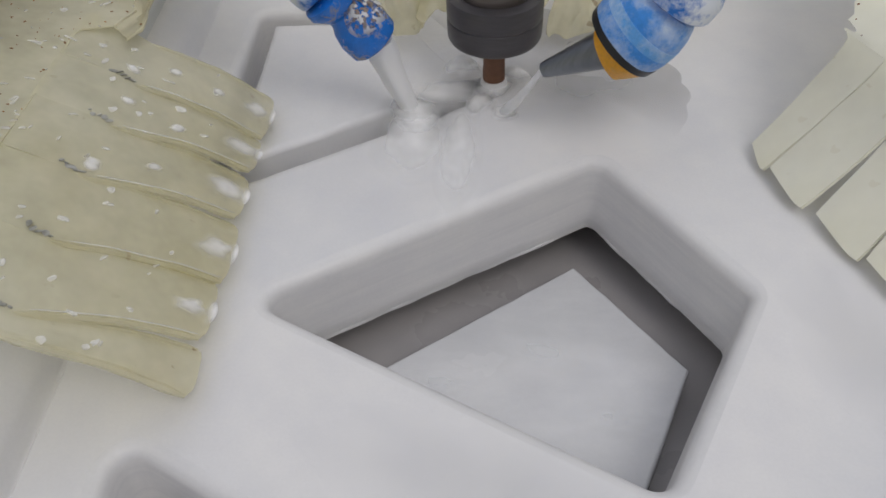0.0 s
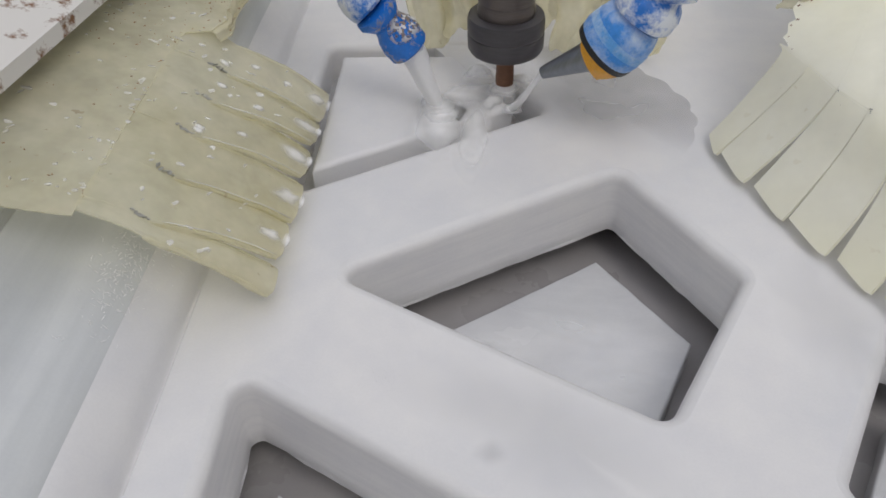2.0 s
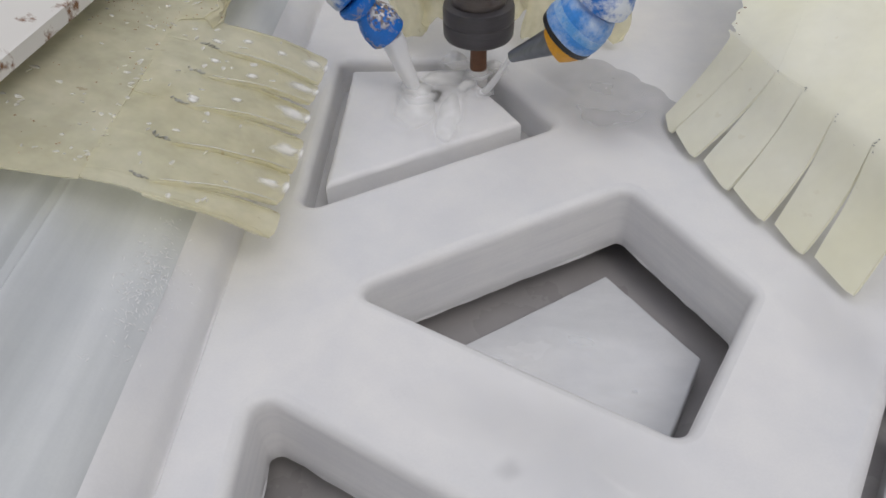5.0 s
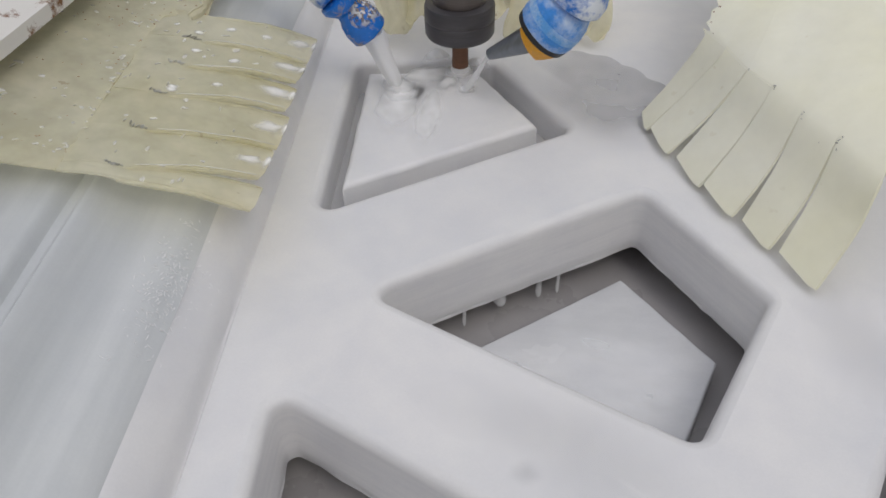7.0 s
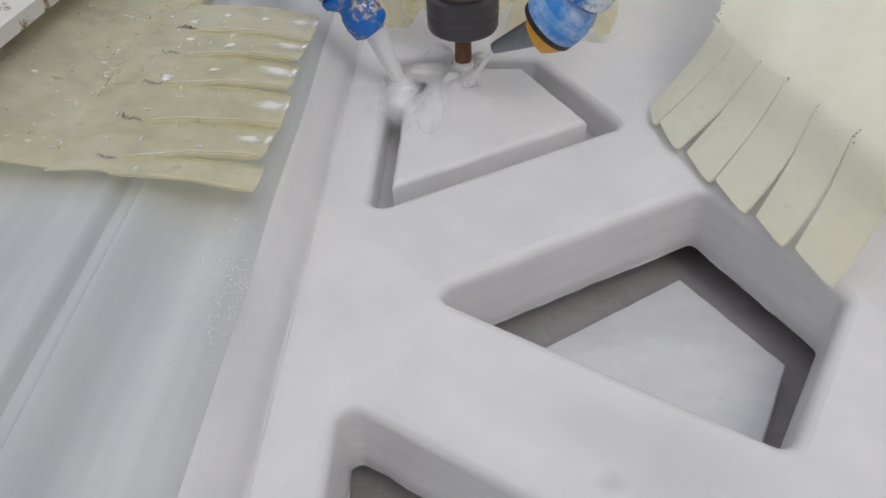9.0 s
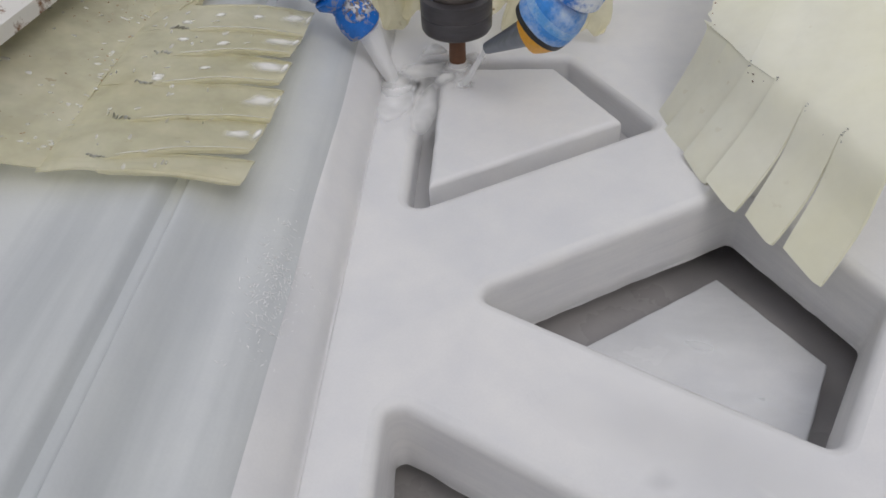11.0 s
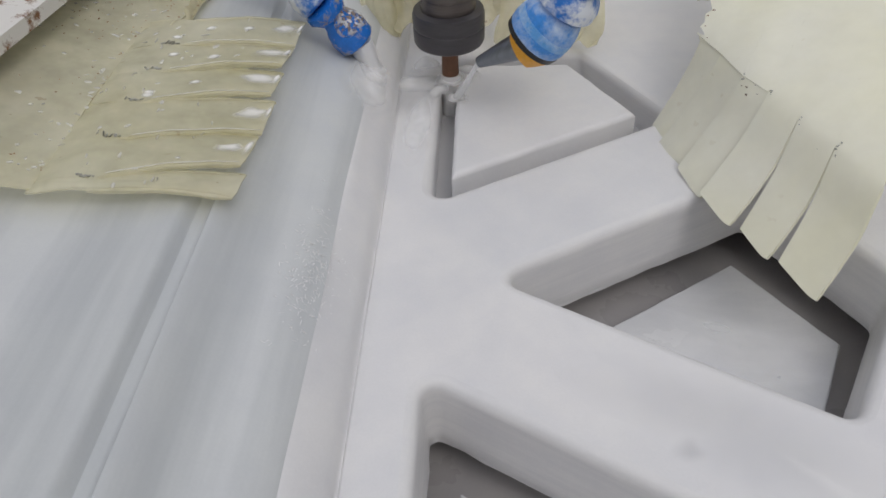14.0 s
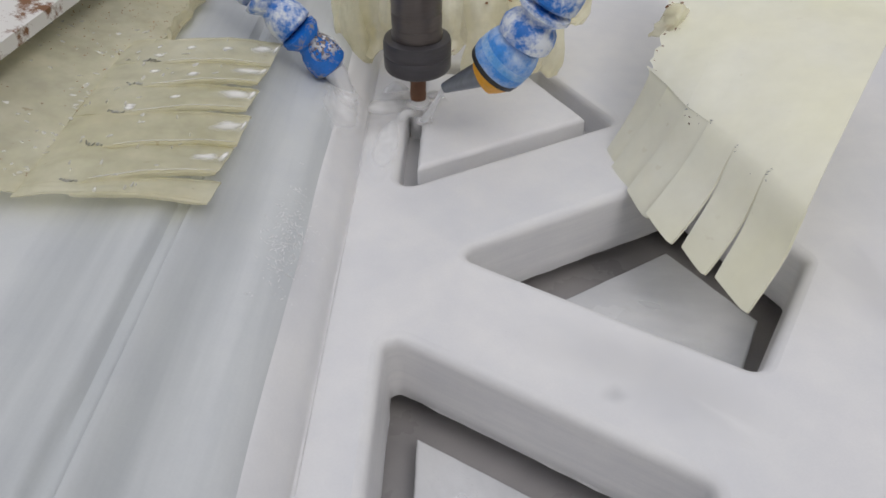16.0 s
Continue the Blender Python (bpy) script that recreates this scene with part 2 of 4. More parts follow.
FROTH = soft_water("white_froth", (0.985, 0.985, 0.985), 0.92, 0.8, 60, 0.7)
MIST = soft_water("thin_white_water", (0.99, 0.99, 0.99), 0.92, 0.4, 40, 0.6)
# pale colour that paints the reflections on the wet offcuts
SHEEN = soft_water("pale_sheen", (0.93, 0.94, 0.95), 0.30, 0.25, 25)
SLURRY = soft_water("wet_slurry", (0.96, 0.955, 0.94), 0.85, 0.3, 120)
FILMW = soft_water("cloudy_water_film", (0.44, 0.435, 0.44), 0.50, 0.30, 30, 0.7)
WETFILM = soft_water("grey_water_film", (0.52, 0.52, 0.53), 0.34, 0.2, 25, 0.7)
CRUSTED = soft_water("brown_crust_web", (0.27, 0.22, 0.18), 1.0, 0.9, 420, 0.0, 0.46, 0.54)
LIMED = soft_water("white_lime_web", (0.72, 0.74, 0.76), 1.0, 0.9, 330, 0.0, 0.52, 0.58)
DAMP = soft_water("damp_stone", (0.50, 0.51, 0.53), 0.17, 0.2, 20, 0.6)


# ---- mesh helpers ----
def mesh_of(name, bm, mat, smooth=True):
    bmesh.ops.recalc_face_normals(bm, faces=bm.faces)
    me = bpy.data.meshes.new(name)
    bm.to_mesh(me)
    bm.free()
    me.materials.append(mat)
    if smooth:
        for poly in me.polygons:
            poly.use_smooth = True
        me.set_sharp_from_angle(angle=radians(42))
    return me


def part(name, bm, mat, parent, label="", smooth=True):
    ob = new(name, mesh_of(name, bm, mat, smooth))
    ob.parent = parent
    return tagged(ob, label)


def loft(rings, closed=True, caps=(True, True), bm=None):
    """Skin over rings with the same number of points."""
    bm = bm or bmesh.new()
    vs = [[bm.verts.new(p) for p in ring] for ring in rings]
    k = len(vs[0])
    for a, b in zip(vs, vs[1:]):
        for i in range(k if closed else k - 1):
            j = (i + 1) % k
            bm.faces.new((a[i], a[j], b[j], b[i]))
    if closed and caps[0]:
        bm.faces.new(vs[0][::-1])
    if closed and caps[1]:
        bm.faces.new(vs[-1])
    return bm


def turned(axis, profile, sides=40, wobble=0.0, bm=None):
    """A round body about a line of points: profile rows are (metres along the line, radius)."""
    pts = [Vector(p) for p in axis]
    runs = [0.0]
    for a, b in zip(pts, pts[1:]):
        runs.append(runs[-1] + (b - a).length)
    rings = []
    side = None
    for d, r in profile:
        i = 0
        while i < len(runs) - 2 and d > runs[i + 1]:
            i += 1
        way = (pts[i + 1] - pts[i]).normalized()
        c = pts[i] + way * (d - runs[i])
        side = way.orthogonal().normalized() if side is None else (side - way * side.dot(way)).normalized()
        up = way.cross(side)
        ring = []
        for k in range(sides):
            a = 2 * math.pi * k / sides
            q = r * (1 + wobble * noise.noise(Vector((math.cos(a) * 1.5, math.sin(a) * 1.5, d * 90))))
            ring.append(c + (side * math.cos(a) + up * math.sin(a)) * q)
        rings.append(ring)
    return loft(rings, bm=bm)


def kite(tip, turn, span, corner, grow=0.0, radius=0.006, arc=7, jitter=0.0):
    """The outline of a lattice opening: a kite with its acute tip at tip and its axis turned by turn degrees. span: the axis's length;
    corner: along and across it, the place of a side corner. grow moves the sides outwards."""
    raw = [Vector((0, 0)), Vector((corner[0], -corner[1])), Vector((span, 0)), Vector((corner[0], corner[1]))]
    n = len(raw)
    lines = []
    for i in range(n):
        a, b = raw[i], raw[(i + 1) % n]
        d = (b - a).normalized()
        lines.append((a + Vector((d.y, -d.x)) * grow, d))
    out = []
    r = max(0.0006, radius + grow)
    for i in range(n):
        (p, d), (q, e) = lines[i - 1], lines[i]
        s = (q - p).cross(e) / d.cross(e)
        c = p + d * s
        half = math.acos(max(-1, min(1, d.dot(e)))) / 2
        t = r * math.tan(half)
        a, b = c - d * t, c + e * t
        mid = a + Vector((-d.y, d.x)) * r
        start = math.atan2(a.y - mid.y, a.x - mid.x)
        for k in range(arc):
            w = start + 2 * half * k / (arc - 1)
            out.append(mid + Vector((math.cos(w), math.sin(w))) * r)
        nxt_p, nxt_d = lines[i]
        (p2, d2), (q2, e2) = lines[i], lines[(i + 1) % n]
        s2 = (q2 - p2).cross(e2) / d2.cross(e2)
        c2 = p2 + d2 * s2
        half2 = math.acos(max(-1, min(1, d2.dot(e2)))) / 2
        far = c2 - d2 * r * math.tan(half2)
        for k in range(1, 14):
            out.append(b.lerp(far, k / 14))
    m = Matrix.Rotation(radians(turn), 2)
    done = []
    for p in out:
        v = m @ p + Vector(tip)
        if jitter:
            v += Vector((noise.noise((v.x * 130, v.y * 130, 3.1)), noise.noise((v.x * 130, v.y * 130, 9.7)))) * jitter
        done.append(v)
    return done


def ring_at(loop, z):
    return [Vector((p.x, p.y, z)) for p in loop]


def patch(point, nu, nv, thick=0.0009, bm=None):
    """A thin sheet over point(u, v), with a back and rims."""
    bm = bm or bmesh.new()
    top = [[Vector(point(i / nu, j / nv)) for i in range(nu + 1)] for j in range(nv + 1)]
    vt = [[bm.verts.new(p) for p in row] for row in top]
    vb = []
    for j, row in enumerate(top):
        line = []
        for i, p in enumerate(row):
            du = top[j][min(i + 1, nu)] - top[j][max(i - 1, 0)]
            dv = top[min(j + 1, nv)][i] - top[max(j - 1, 0)][i]
            line.append(bm.verts.new(p - du.cross(dv).normalized() * thick))
        vb.append(line)
    for j in range(nv):
        for i in range(nu):
            bm.faces.new((vt[j][i], vt[j][i + 1], vt[j + 1][i + 1], vt[j + 1][i]))
            bm.faces.new((vb[j][i], vb[j + 1][i], vb[j + 1][i + 1], vb[j][i + 1]))
    rim = [(0, i) for i in range(nu)] + [(j, nu) for j in range(nv)] + [(nv, i) for i in range(nu, 0, -1)] + [(j, 0) for j in range(nv, 0, -1)]
    for (a, b), (c, d) in zip(rim, rim[1:] + rim[:1]):
        bm.faces.new((vt[a][b], vb[a][b], vb[c][d], vt[c][d]))
    return bm


def beads(bm, point, start, radius, both=True):
    """Rolled rims along the long edges of a strip."""
    for u in (0, 1) if both else (1,):
        line = [Vector(point(u, start + (1 - start) * k / 14)) for k in range(15)]
        rings = []
        side = (line[1] - line[0]).orthogonal()
        for k, p in enumerate(line):
            way = (line[min(k + 1, 14)] - line[max(k - 1, 0)]).normalized()
            side = (side - way * side.dot(way)).normalized()
            up = way.cross(side)
            r = radius * (0.5 if k in (0, 14) else 1) * (1 + 0.35 * noise.noise(p * 160))
            rings.append([p + (side * math.cos(a) + up * math.sin(a)) * r for a in np.linspace(0, 2 * math.pi, 7, endpoint=False)])
        loft(rings, bm=bm)
    return bm


def curve(points, v):
    """A smooth line through points, v from 0 to 1."""
    x = v * (len(points) - 1)
    i = min(int(x), len(points) - 2)
    f = x - i
    p = [Vector(points[max(0, min(len(points) - 1, k))]) for k in (i - 1, i, i + 1, i + 2)]
    return 0.5 * (2 * p[1] + (p[2] - p[0]) * f + (2 * p[0] - 5 * p[1] + 4 * p[2] - p[3]) * f * f + (3 * p[1] - p[0] - 3 * p[2] + p[3]) * f ** 3)


def soft_patch(name, point, mat, parent=None, label="", sides=48, rings=9, rim=0.0):
    """A thin body over point(f, a), f from 1 at its rim to 0 at its middle; it thins out towards the rim."""
    rows = [[Vector(point(1 - i / rings, 2 * math.pi * k / sides)) for k in range(sides)] for i in range(rings)]
    me = mesh_of(name, loft(rows, caps=(False, True)), mat)
    cover = me.attributes.new("cover", "FLOAT", "POINT")
    for i in range(rings):
        for k in range(sides):
            edge = rim(2 * math.pi * k / sides) if callable(rim) else rim
            x = min(1.0, edge + (1 - edge) * i / (rings - 1))
            cover.data[i * sides + k].value = (x * x * (3 - 2 * x)) ** 1.4
    ob = new(name, me)
    ob.parent = parent
    return tagged(ob, label)


def dome(x, y, rx, ry, tall, turn=0.0, seed=0.0, z=-0.0002, uneven=0.35):
    """A low uneven heap of water about (x, y)."""
    c, s = math.cos(radians(turn)), math.sin(radians(turn))

    def at(f, a):
        w = f * (1 + uneven * noise.noise((math.cos(a) * 1.3 + seed, math.sin(a) * 1.3, seed * 1.7)) + 0.4 * uneven * noise.noise((math.cos(a) * 4 + seed, math.sin(a) * 4, 3)))
        u, v = rx * w * math.cos(a), ry * w * math.sin(a)
        h = tall * (1 - f * f) ** 1.2 * (1 + 0.22 * noise.noise((u * 60 + seed * 9, v * 80, 1)))
        return (x + c * u - s * v, y + s * u + c * v, z + h)
    return at


# ---- the stone panel ----
THICK = 0.0342            # the panel's thickness
DROP = 0.0395             # how far down the fallen offcuts' tops lie
SPAN, CORNER = 0.172, (0.1290, 0.0740)
BEDZ = -0.0745
OPEN_A = ((-0.0058, 0.0), 0.0)
OPEN_B = ((-0.0357, -0.0557), -60.0)
OPEN_C = ((-0.0379, 0.0545), 60.0)
OPEN_D = ((0.349, -0.098), 180.0)
FIELD_X = -0.0605

panel = tagged(new("floor_panel"), "carved white marble lattice panel, wet with cutting water", "stone panel", kind="structure")
panel.name = "marble_panel"


def field():
    """The flat field, with the openings cut through it and their arrises rounded off."""
    from_edge = 0.0052
    steps = [(from_edge * (1 - math.sin(a)), -from_edge * (1 - math.cos(a))) for a in np.linspace(0, math.pi / 2, 6)]
    bm = bmesh.new()
    outer = [Vector((FIELD_X, -0.62)), Vector((0.62, -0.62)), Vector((0.62, 0.9)), Vector((FIELD_X, 0.9))]
    loops = [[Vector((p.x, p.y, 0)) for p in outer]]
    for tip, turn in (OPEN_A, OPEN_B, OPEN_C, OPEN_D):
        deep = -0.033 if tip == OPEN_C[0] else -THICK
        rings = []
        for grow, z in steps:
            rings.append(ring_at(kite(tip, turn, SPAN, CORNER, grow), z))
        for z in np.linspace(-from_edge, deep + 0.002, 6)[1:]:
            rings.append(ring_at(kite(tip, turn, SPAN, CORNER, -0.0026 * (z / THICK) ** 2 if deep == -THICK else 0.0), z))
        if deep == -THICK:
            rings.append(ring_at(kite(tip, turn, SPAN, CORNER, -0.0016, jitter=0.0010), deep))
            rings.append(ring_at(kite(tip, turn, SPAN, CORNER, 0.05), deep - 0.0004))
        wall = loft(rings, caps=(False, False))
        if deep != -THICK:
            wall.faces.new([wall.verts.new(p) for p in ring_at(kite(tip, turn, SPAN, CORNER, 0.0), deep + 0.002)])
        if deep == -THICK:
            lip = [ring_at(kite(tip, turn, SPAN, CORNER, 0.0006), deep + 0.0030), ring_at(kite(tip, turn, SPAN, CORNER, -0.0021, jitter=0.0007), deep + 0.0010),
                   ring_at(kite(tip, turn, SPAN, CORNER, -0.0021, jitter=0.0009), deep - 0.0002), ring_at(kite(tip, turn, SPAN, CORNER, 0.0006), deep - 0.0008)]
            part("chipped_lip", loft(lip, caps=(False, False)), CUT, panel, "thin broken lip of marble left by the cutter")
        part("opening_wall", wall, CUT, panel, "sawn marble sides of an opening")
        loops.append(rings[0])
    from mathutils.geometry import tessellate_polygon
    flat = [v for lp in loops for v in lp]
    vs = [bm.verts.new(v) for v in flat]
    for tri in tessellate_polygon(loops):
        try:
            bm.faces.new([vs[i] for i in tri])
        except ValueError:
            pass
    bmesh.ops.remove_doubles(bm, verts=bm.verts, dist=1e-5)
    return bm


part("lattice_field", field(), STONE, panel, "flat marble field cut by kite openings")


def kerf_block():
    """The block still standing in the opening that is being cut."""
    tip, turn = OPEN_C
    kerf = 0.0115
    tip = (tip[0] - 0.0022, tip[1] - 0.0002)
    rings = []
    e = 0.0034
    for z in (-0.0312, -0.012, -e):
        rings.append(ring_at(kite(tip, turn, SPAN, CORNER, -kerf, radius=0.0110, jitter=0.0006), z))
    for a in np.linspace(0.3, math.pi / 2, 5):
        rings.append(ring_at(kite(tip, turn, SPAN, CORNER, -kerf - e * (1 - math.cos(a)), radius=0.0110, jitter=0.0010), -e + e * math.sin(a) - 0.0004))
    return loft(rings)


part("uncut_block", kerf_block(), STONE, panel, "marble block inside the half-cut groove")


PROFILE = [(-0.0605, 0.0), (-0.0613, -0.0011), (-0.0622, -0.0004), (-0.0630, 0.0034), (-0.0637, 0.0068), (-0.0646, 0.0092), (-0.0665, 0.0120), (-0.0690, 0.0150), (-0.0718, 0.0182),
           (-0.0742, 0.0205), (-0.0752, 0.0212), (-0.0775, 0.0236), (-0.0810, 0.0268), (-0.0850, 0.0292), (-0.0900, 0.0308), (-0.0960, 0.0322),
           (-0.1020, 0.0345), (-0.1080, 0.0385), (-0.1130, 0.0430), (-0.1165, 0.0468), (-0.1190, 0.0476), (-0.1203, 0.0460), (-0.1225, 0.0452),
           (-0.1255, 0.0457), (-0.1275, 0.0484), (-0.1290, 0.0504), (-0.1310, 0.0512), (-0.1500, 0.0514), (-0.2000, 0.0515), (-0.42, 0.0515), (-0.42, -THICK)]


def border(prof, shift):
    """A run of the moulded border beside the field, along the panel's edge."""
    rings = []
    for y in np.linspace(-0.62, 0.9, 160):
        rings.append([Vector((x + (0.0014 if i + shift in (9, 10, 11) else 0.0005 if i + shift else 0) * noise.noise(((i + shift) * 0.7, y * 14, 2)), y, z + (0.0006 * noise.noise(((i + shift) * 0.5, y * 18, 7)) if z > 0.001 else 0)))
                      for i, (x, z) in enumerate(prof)])
    return loft(rings, closed=False)


part("bead", border(PROFILE[:11], 0), STONE, panel, "freshly cut white marble bead")
part("moulding", border(PROFILE[10:], 10), STONE_EDGE, panel, "grey-white marble moulding with a hollow and a quirk")


# the panel's outer sides, and the stone strips that carry it clear of the bed
bm = bmesh.new()
for x0, y0, x1, y1 in ((0.62, -0.62, 0.62, 0.9), (-0.42, -0.62, 0.62, -0.62), (-0.42, 0.9, 0.62, 0.9)):
    a, b = (x0, y0), (x1, y1)
    n = Vector((y1 - y0, x0 - x1)).normalized() * 0.004
    pts = [Vector((*a, -0.0003)), Vector((*b, -0.0003)), Vector((*b, -THICK)), Vector((*a, -THICK))]
    loft([[p + Vector((n.x, n.y, 0)) for p in pts], [p - Vector((n.x, n.y, 0)) for p in pts]], bm=bm)
part("panel_edge", bm, CUT, panel, "sawn outer edge of the panel")
for x, y, w, d in ((0.595, 0.14, 0.05, 1.5), (-0.39, 0.14, 0.05, 1.5), (0.1, -0.585, 0.9, 0.05), (0.1, 0.865, 0.9, 0.05), (-0.16, 0.14, 0.05, 1.3)):
    bm = bmesh.new()
    bmesh.ops.create_cube(bm, size=1, matrix=Matrix.Translation((x, y, (BEDZ - THICK) / 2 - 0.0002)) @ Matrix.Diagonal((w, d, -BEDZ - THICK - 0.001, 1)))
    bmesh.ops.bevel(bm, geom=bm.edges[:], offset=0.002, segments=1, affect="EDGES")
    part("support_strip", bm, CUT, panel, "stone strip under the panel", False)


# ---- fallen offcuts on the bed under the panel ----
def offcut(tip, turn, shift, twist):
    """A block about its own middle, with pale streaks on its top that paint its wet reflections."""
    e = 0.0012
    mid = Vector((SPAN * 0.55, 0, 0))
    ob = tagged(new("marble_offcut"), "kite-shaped white marble offcut dropped beneath its opening", "stone offcut", "fallen offcuts")
    rings = []
    for g, z in ((-0.0125, -DROP - THICK + 0.001), (-0.0125, -DROP - e), (-0.0125 - e * 0.4, -DROP - e * 0.3), (-0.0125 - e, -DROP)):
        rings.append([p - mid for p in ring_at(kite((0, 0), 0, SPAN, CORNER, g, radius=0.0115, jitter=0.0003), z)])
    part("block", loft(rings), WET_SHADED, ob)
    for k, (x, y, rx, ry) in enumerate(((0.012, 0.012, 0.034, 0.012), (0.030, -0.018, 0.024, 0.010), (-0.030, 0.002, 0.022, 0.009))):
        soft_patch("wet_streak", dome(x, y, rx, ry, 0.0003, -24 + 9 * k, k + turn, -DROP + 0.0003), SHEEN, ob, "pale streak painted for the sheen on wet stone")
    place = Matrix.Rotation(radians(turn), 3, "Z") @ mid
    ob.matrix_world = pose(tip[0] + shift[0] + place.x, tip[1] + shift[1] + place.y, 0, 0, 0, turn + twist)
    return ob


offcut(*OPEN_A, (-0.0005, -0.0075), 4.0)
offcut(*OPEN_B, (0.0022, -0.0045), 0.0)
offcut(*OPEN_D, (0.0, 0.0), 0.0)

bm = bmesh.new()
bmesh.ops.create_grid(bm, x_segments=2, y_segments=2, size=30)
ground = new("ground", mesh_of("ground", bm, BED_M, False))
ground.location.z = BEDZ
tagged(ground, "grey wet machine bed under the stone panel", "machine bed", kind="structure")


# assumed slurry level, added above the bed so the gaps shade evenly
bm = loft([[Vector((x, y, z)) for x, y in ((-0.41, -0.61), (0.61, -0.61), (0.61, 0.89), (-0.41, 0.89))] for z in (BEDZ + 0.001, -0.0540, -0.0535)])
tagged(new("water", mesh_of("water", bm, GAP_SHEET, False)), "grey slurry layer added under the panel to even out the shade in the gaps", "water", kind="structure")

# unseen walls added round the machine: they block low sky and darken the openings' sides
for k, (x, y, turn) in enumerate(((0, 2.6, 0), (2.6, 0, 90), (0, -2.6, 0), (-2.6, 0, 90))):
    bm = bmesh.new()
    bmesh.ops.create_cube(bm, size=1, matrix=pose(x, y, 1.2, 0, 0, turn) @ Matrix.Diagonal((5.4 if turn == 0 else 4.98, 0.2, 2.6, 1)))
    tagged(new(f"wall_{('north', 'east', 'south', 'west')[k]}", mesh_of("wall", bm, WALL_M, False)), "plain pale wall, unseen, added to block low sky light", "wall", kind="structure")


def profile_height(x):
    return float(np.interp(-x, [-a for a, _ in PROFILE], [b for _, b in PROFILE]))


# ---- water standing on the stone ----
def puddle_rim(f, a):
    """Wide and soft towards the openings, ragged on the side that the water creeps to."""
    creep = max(0.0, math.cos(a + radians(80)))
    scallop = 1 + 0.07 * creep * abs(math.sin(a * 9)) + 0.14 * noise.noise((math.cos(a) * 1.5, math.sin(a) * 1.5, 4.2))
    u, v = 0.064 * f * scallop * math.cos(a), 0.046 * f * scallop * math.sin(a)
    c, s = math.cos(radians(120)), math.sin(radians(120))
    return (c * u - s * v, s * u + c * v, 0.0001 + 0.0004 * (1 - f))


film_patch = tagged(soft_patch("water_puddle", puddle_rim, FILMW, None, "", 96, 12, lambda a: 0.75 * max(0.0, math.cos(a + radians(80))) ** 0.5), "thin cloudy water puddle spreading on the marble", "water")

# damp places on the field
for k, (x, y, rx, ry, turn) in enumerate(((0.0605, -0.0890, 0.0080, 0.0060, 20), (0.080, -0.080, 0.075, 0.030, -31), (0.195, -0.03, 0.025, 0.05, 10))):
    soft_patch("damp_patch", dome(x, y, rx, ry, 0.0004, turn, k * 2.3, -0.0001, 0.5), DAMP, panel, "damp grey patch on the marble")

# water lying in the whole groove
rings = [ring_at(kite(*OPEN_C, SPAN, CORNER, 0.0008), -0.0215), ring_at(kite(*OPEN_C, SPAN, CORNER, -0.0160), -0.0210)]
part("groove_water", loft(rings, caps=(False, False)), GROOVE, panel, "grey slurry water lying in the groove")

# cloudy water standing in the groove ahead of the cutter
bm = loft([[Vector((x, y, z)) for x, y in ((0.0, -0.0090), (0.070, -0.0090), (0.0735, 0.0), (0.070, 0.0090), (0.0, 0.0090), (-0.003, 0.0))] for z in (-0.022, -0.0014, -0.0010)])
pool = tagged(new("water_pool", mesh_of("water_pool", bm, MILK)), "milky cutting water standing in the groove", "water")

bm = bmesh.new()
rng = random.Random(11)
for _ in range(280):
    x, y = rng.gauss(-0.0800, 0.0044), rng.gauss(-0.026, 0.017)
    a, n, r = rng.uniform(0, 3.1), rng.uniform(0.0005, 0.0030), rng.uniform(0.00007, 0.00020)
    pts = []
    for k in range(4):
        q = Vector((x + math.cos(a) * n * k / 3, y + math.sin(a) * n * k / 3 + 0.0006 * noise.noise((x * 900, k, 1)), 0))
        q.z = profile_height(q.x) + 0.0004
        pts.append(q)
    turned(pts, [(0, r * 0.3), (n * 0.25, r), (n * 0.6, r), (n * 0.95, r * 0.3)], 6, 0.2, bm)
tagged(new("foam", mesh_of("foam", bm, JET)), "fine white foam streaks drying on the marble border", "foam", kind="stuff")


def drip(x, y, length, r, lean=0.0):
    bm = turned(((0, 0, 0.004), (lean, 0, -length)), [(0, r * 0.5), (0.003, r), (0.006, r * 1.1), (length * 0.5 + 0.003, r * 0.75), (length * 0.8 + 0.003, r * 1.05), (length + 0.003, r * 0.7), (length + 0.0042, r * 0.25)], 12, 0.3)
    ob = new("water_drip", mesh_of("water_drip", bm, DRIP))
    ob.location = (x - 0.0005, y + 0.0009, -THICK)
    return tagged(ob, "milky water drip hanging from the lower edge of the opening", "water", "drips under the opening")


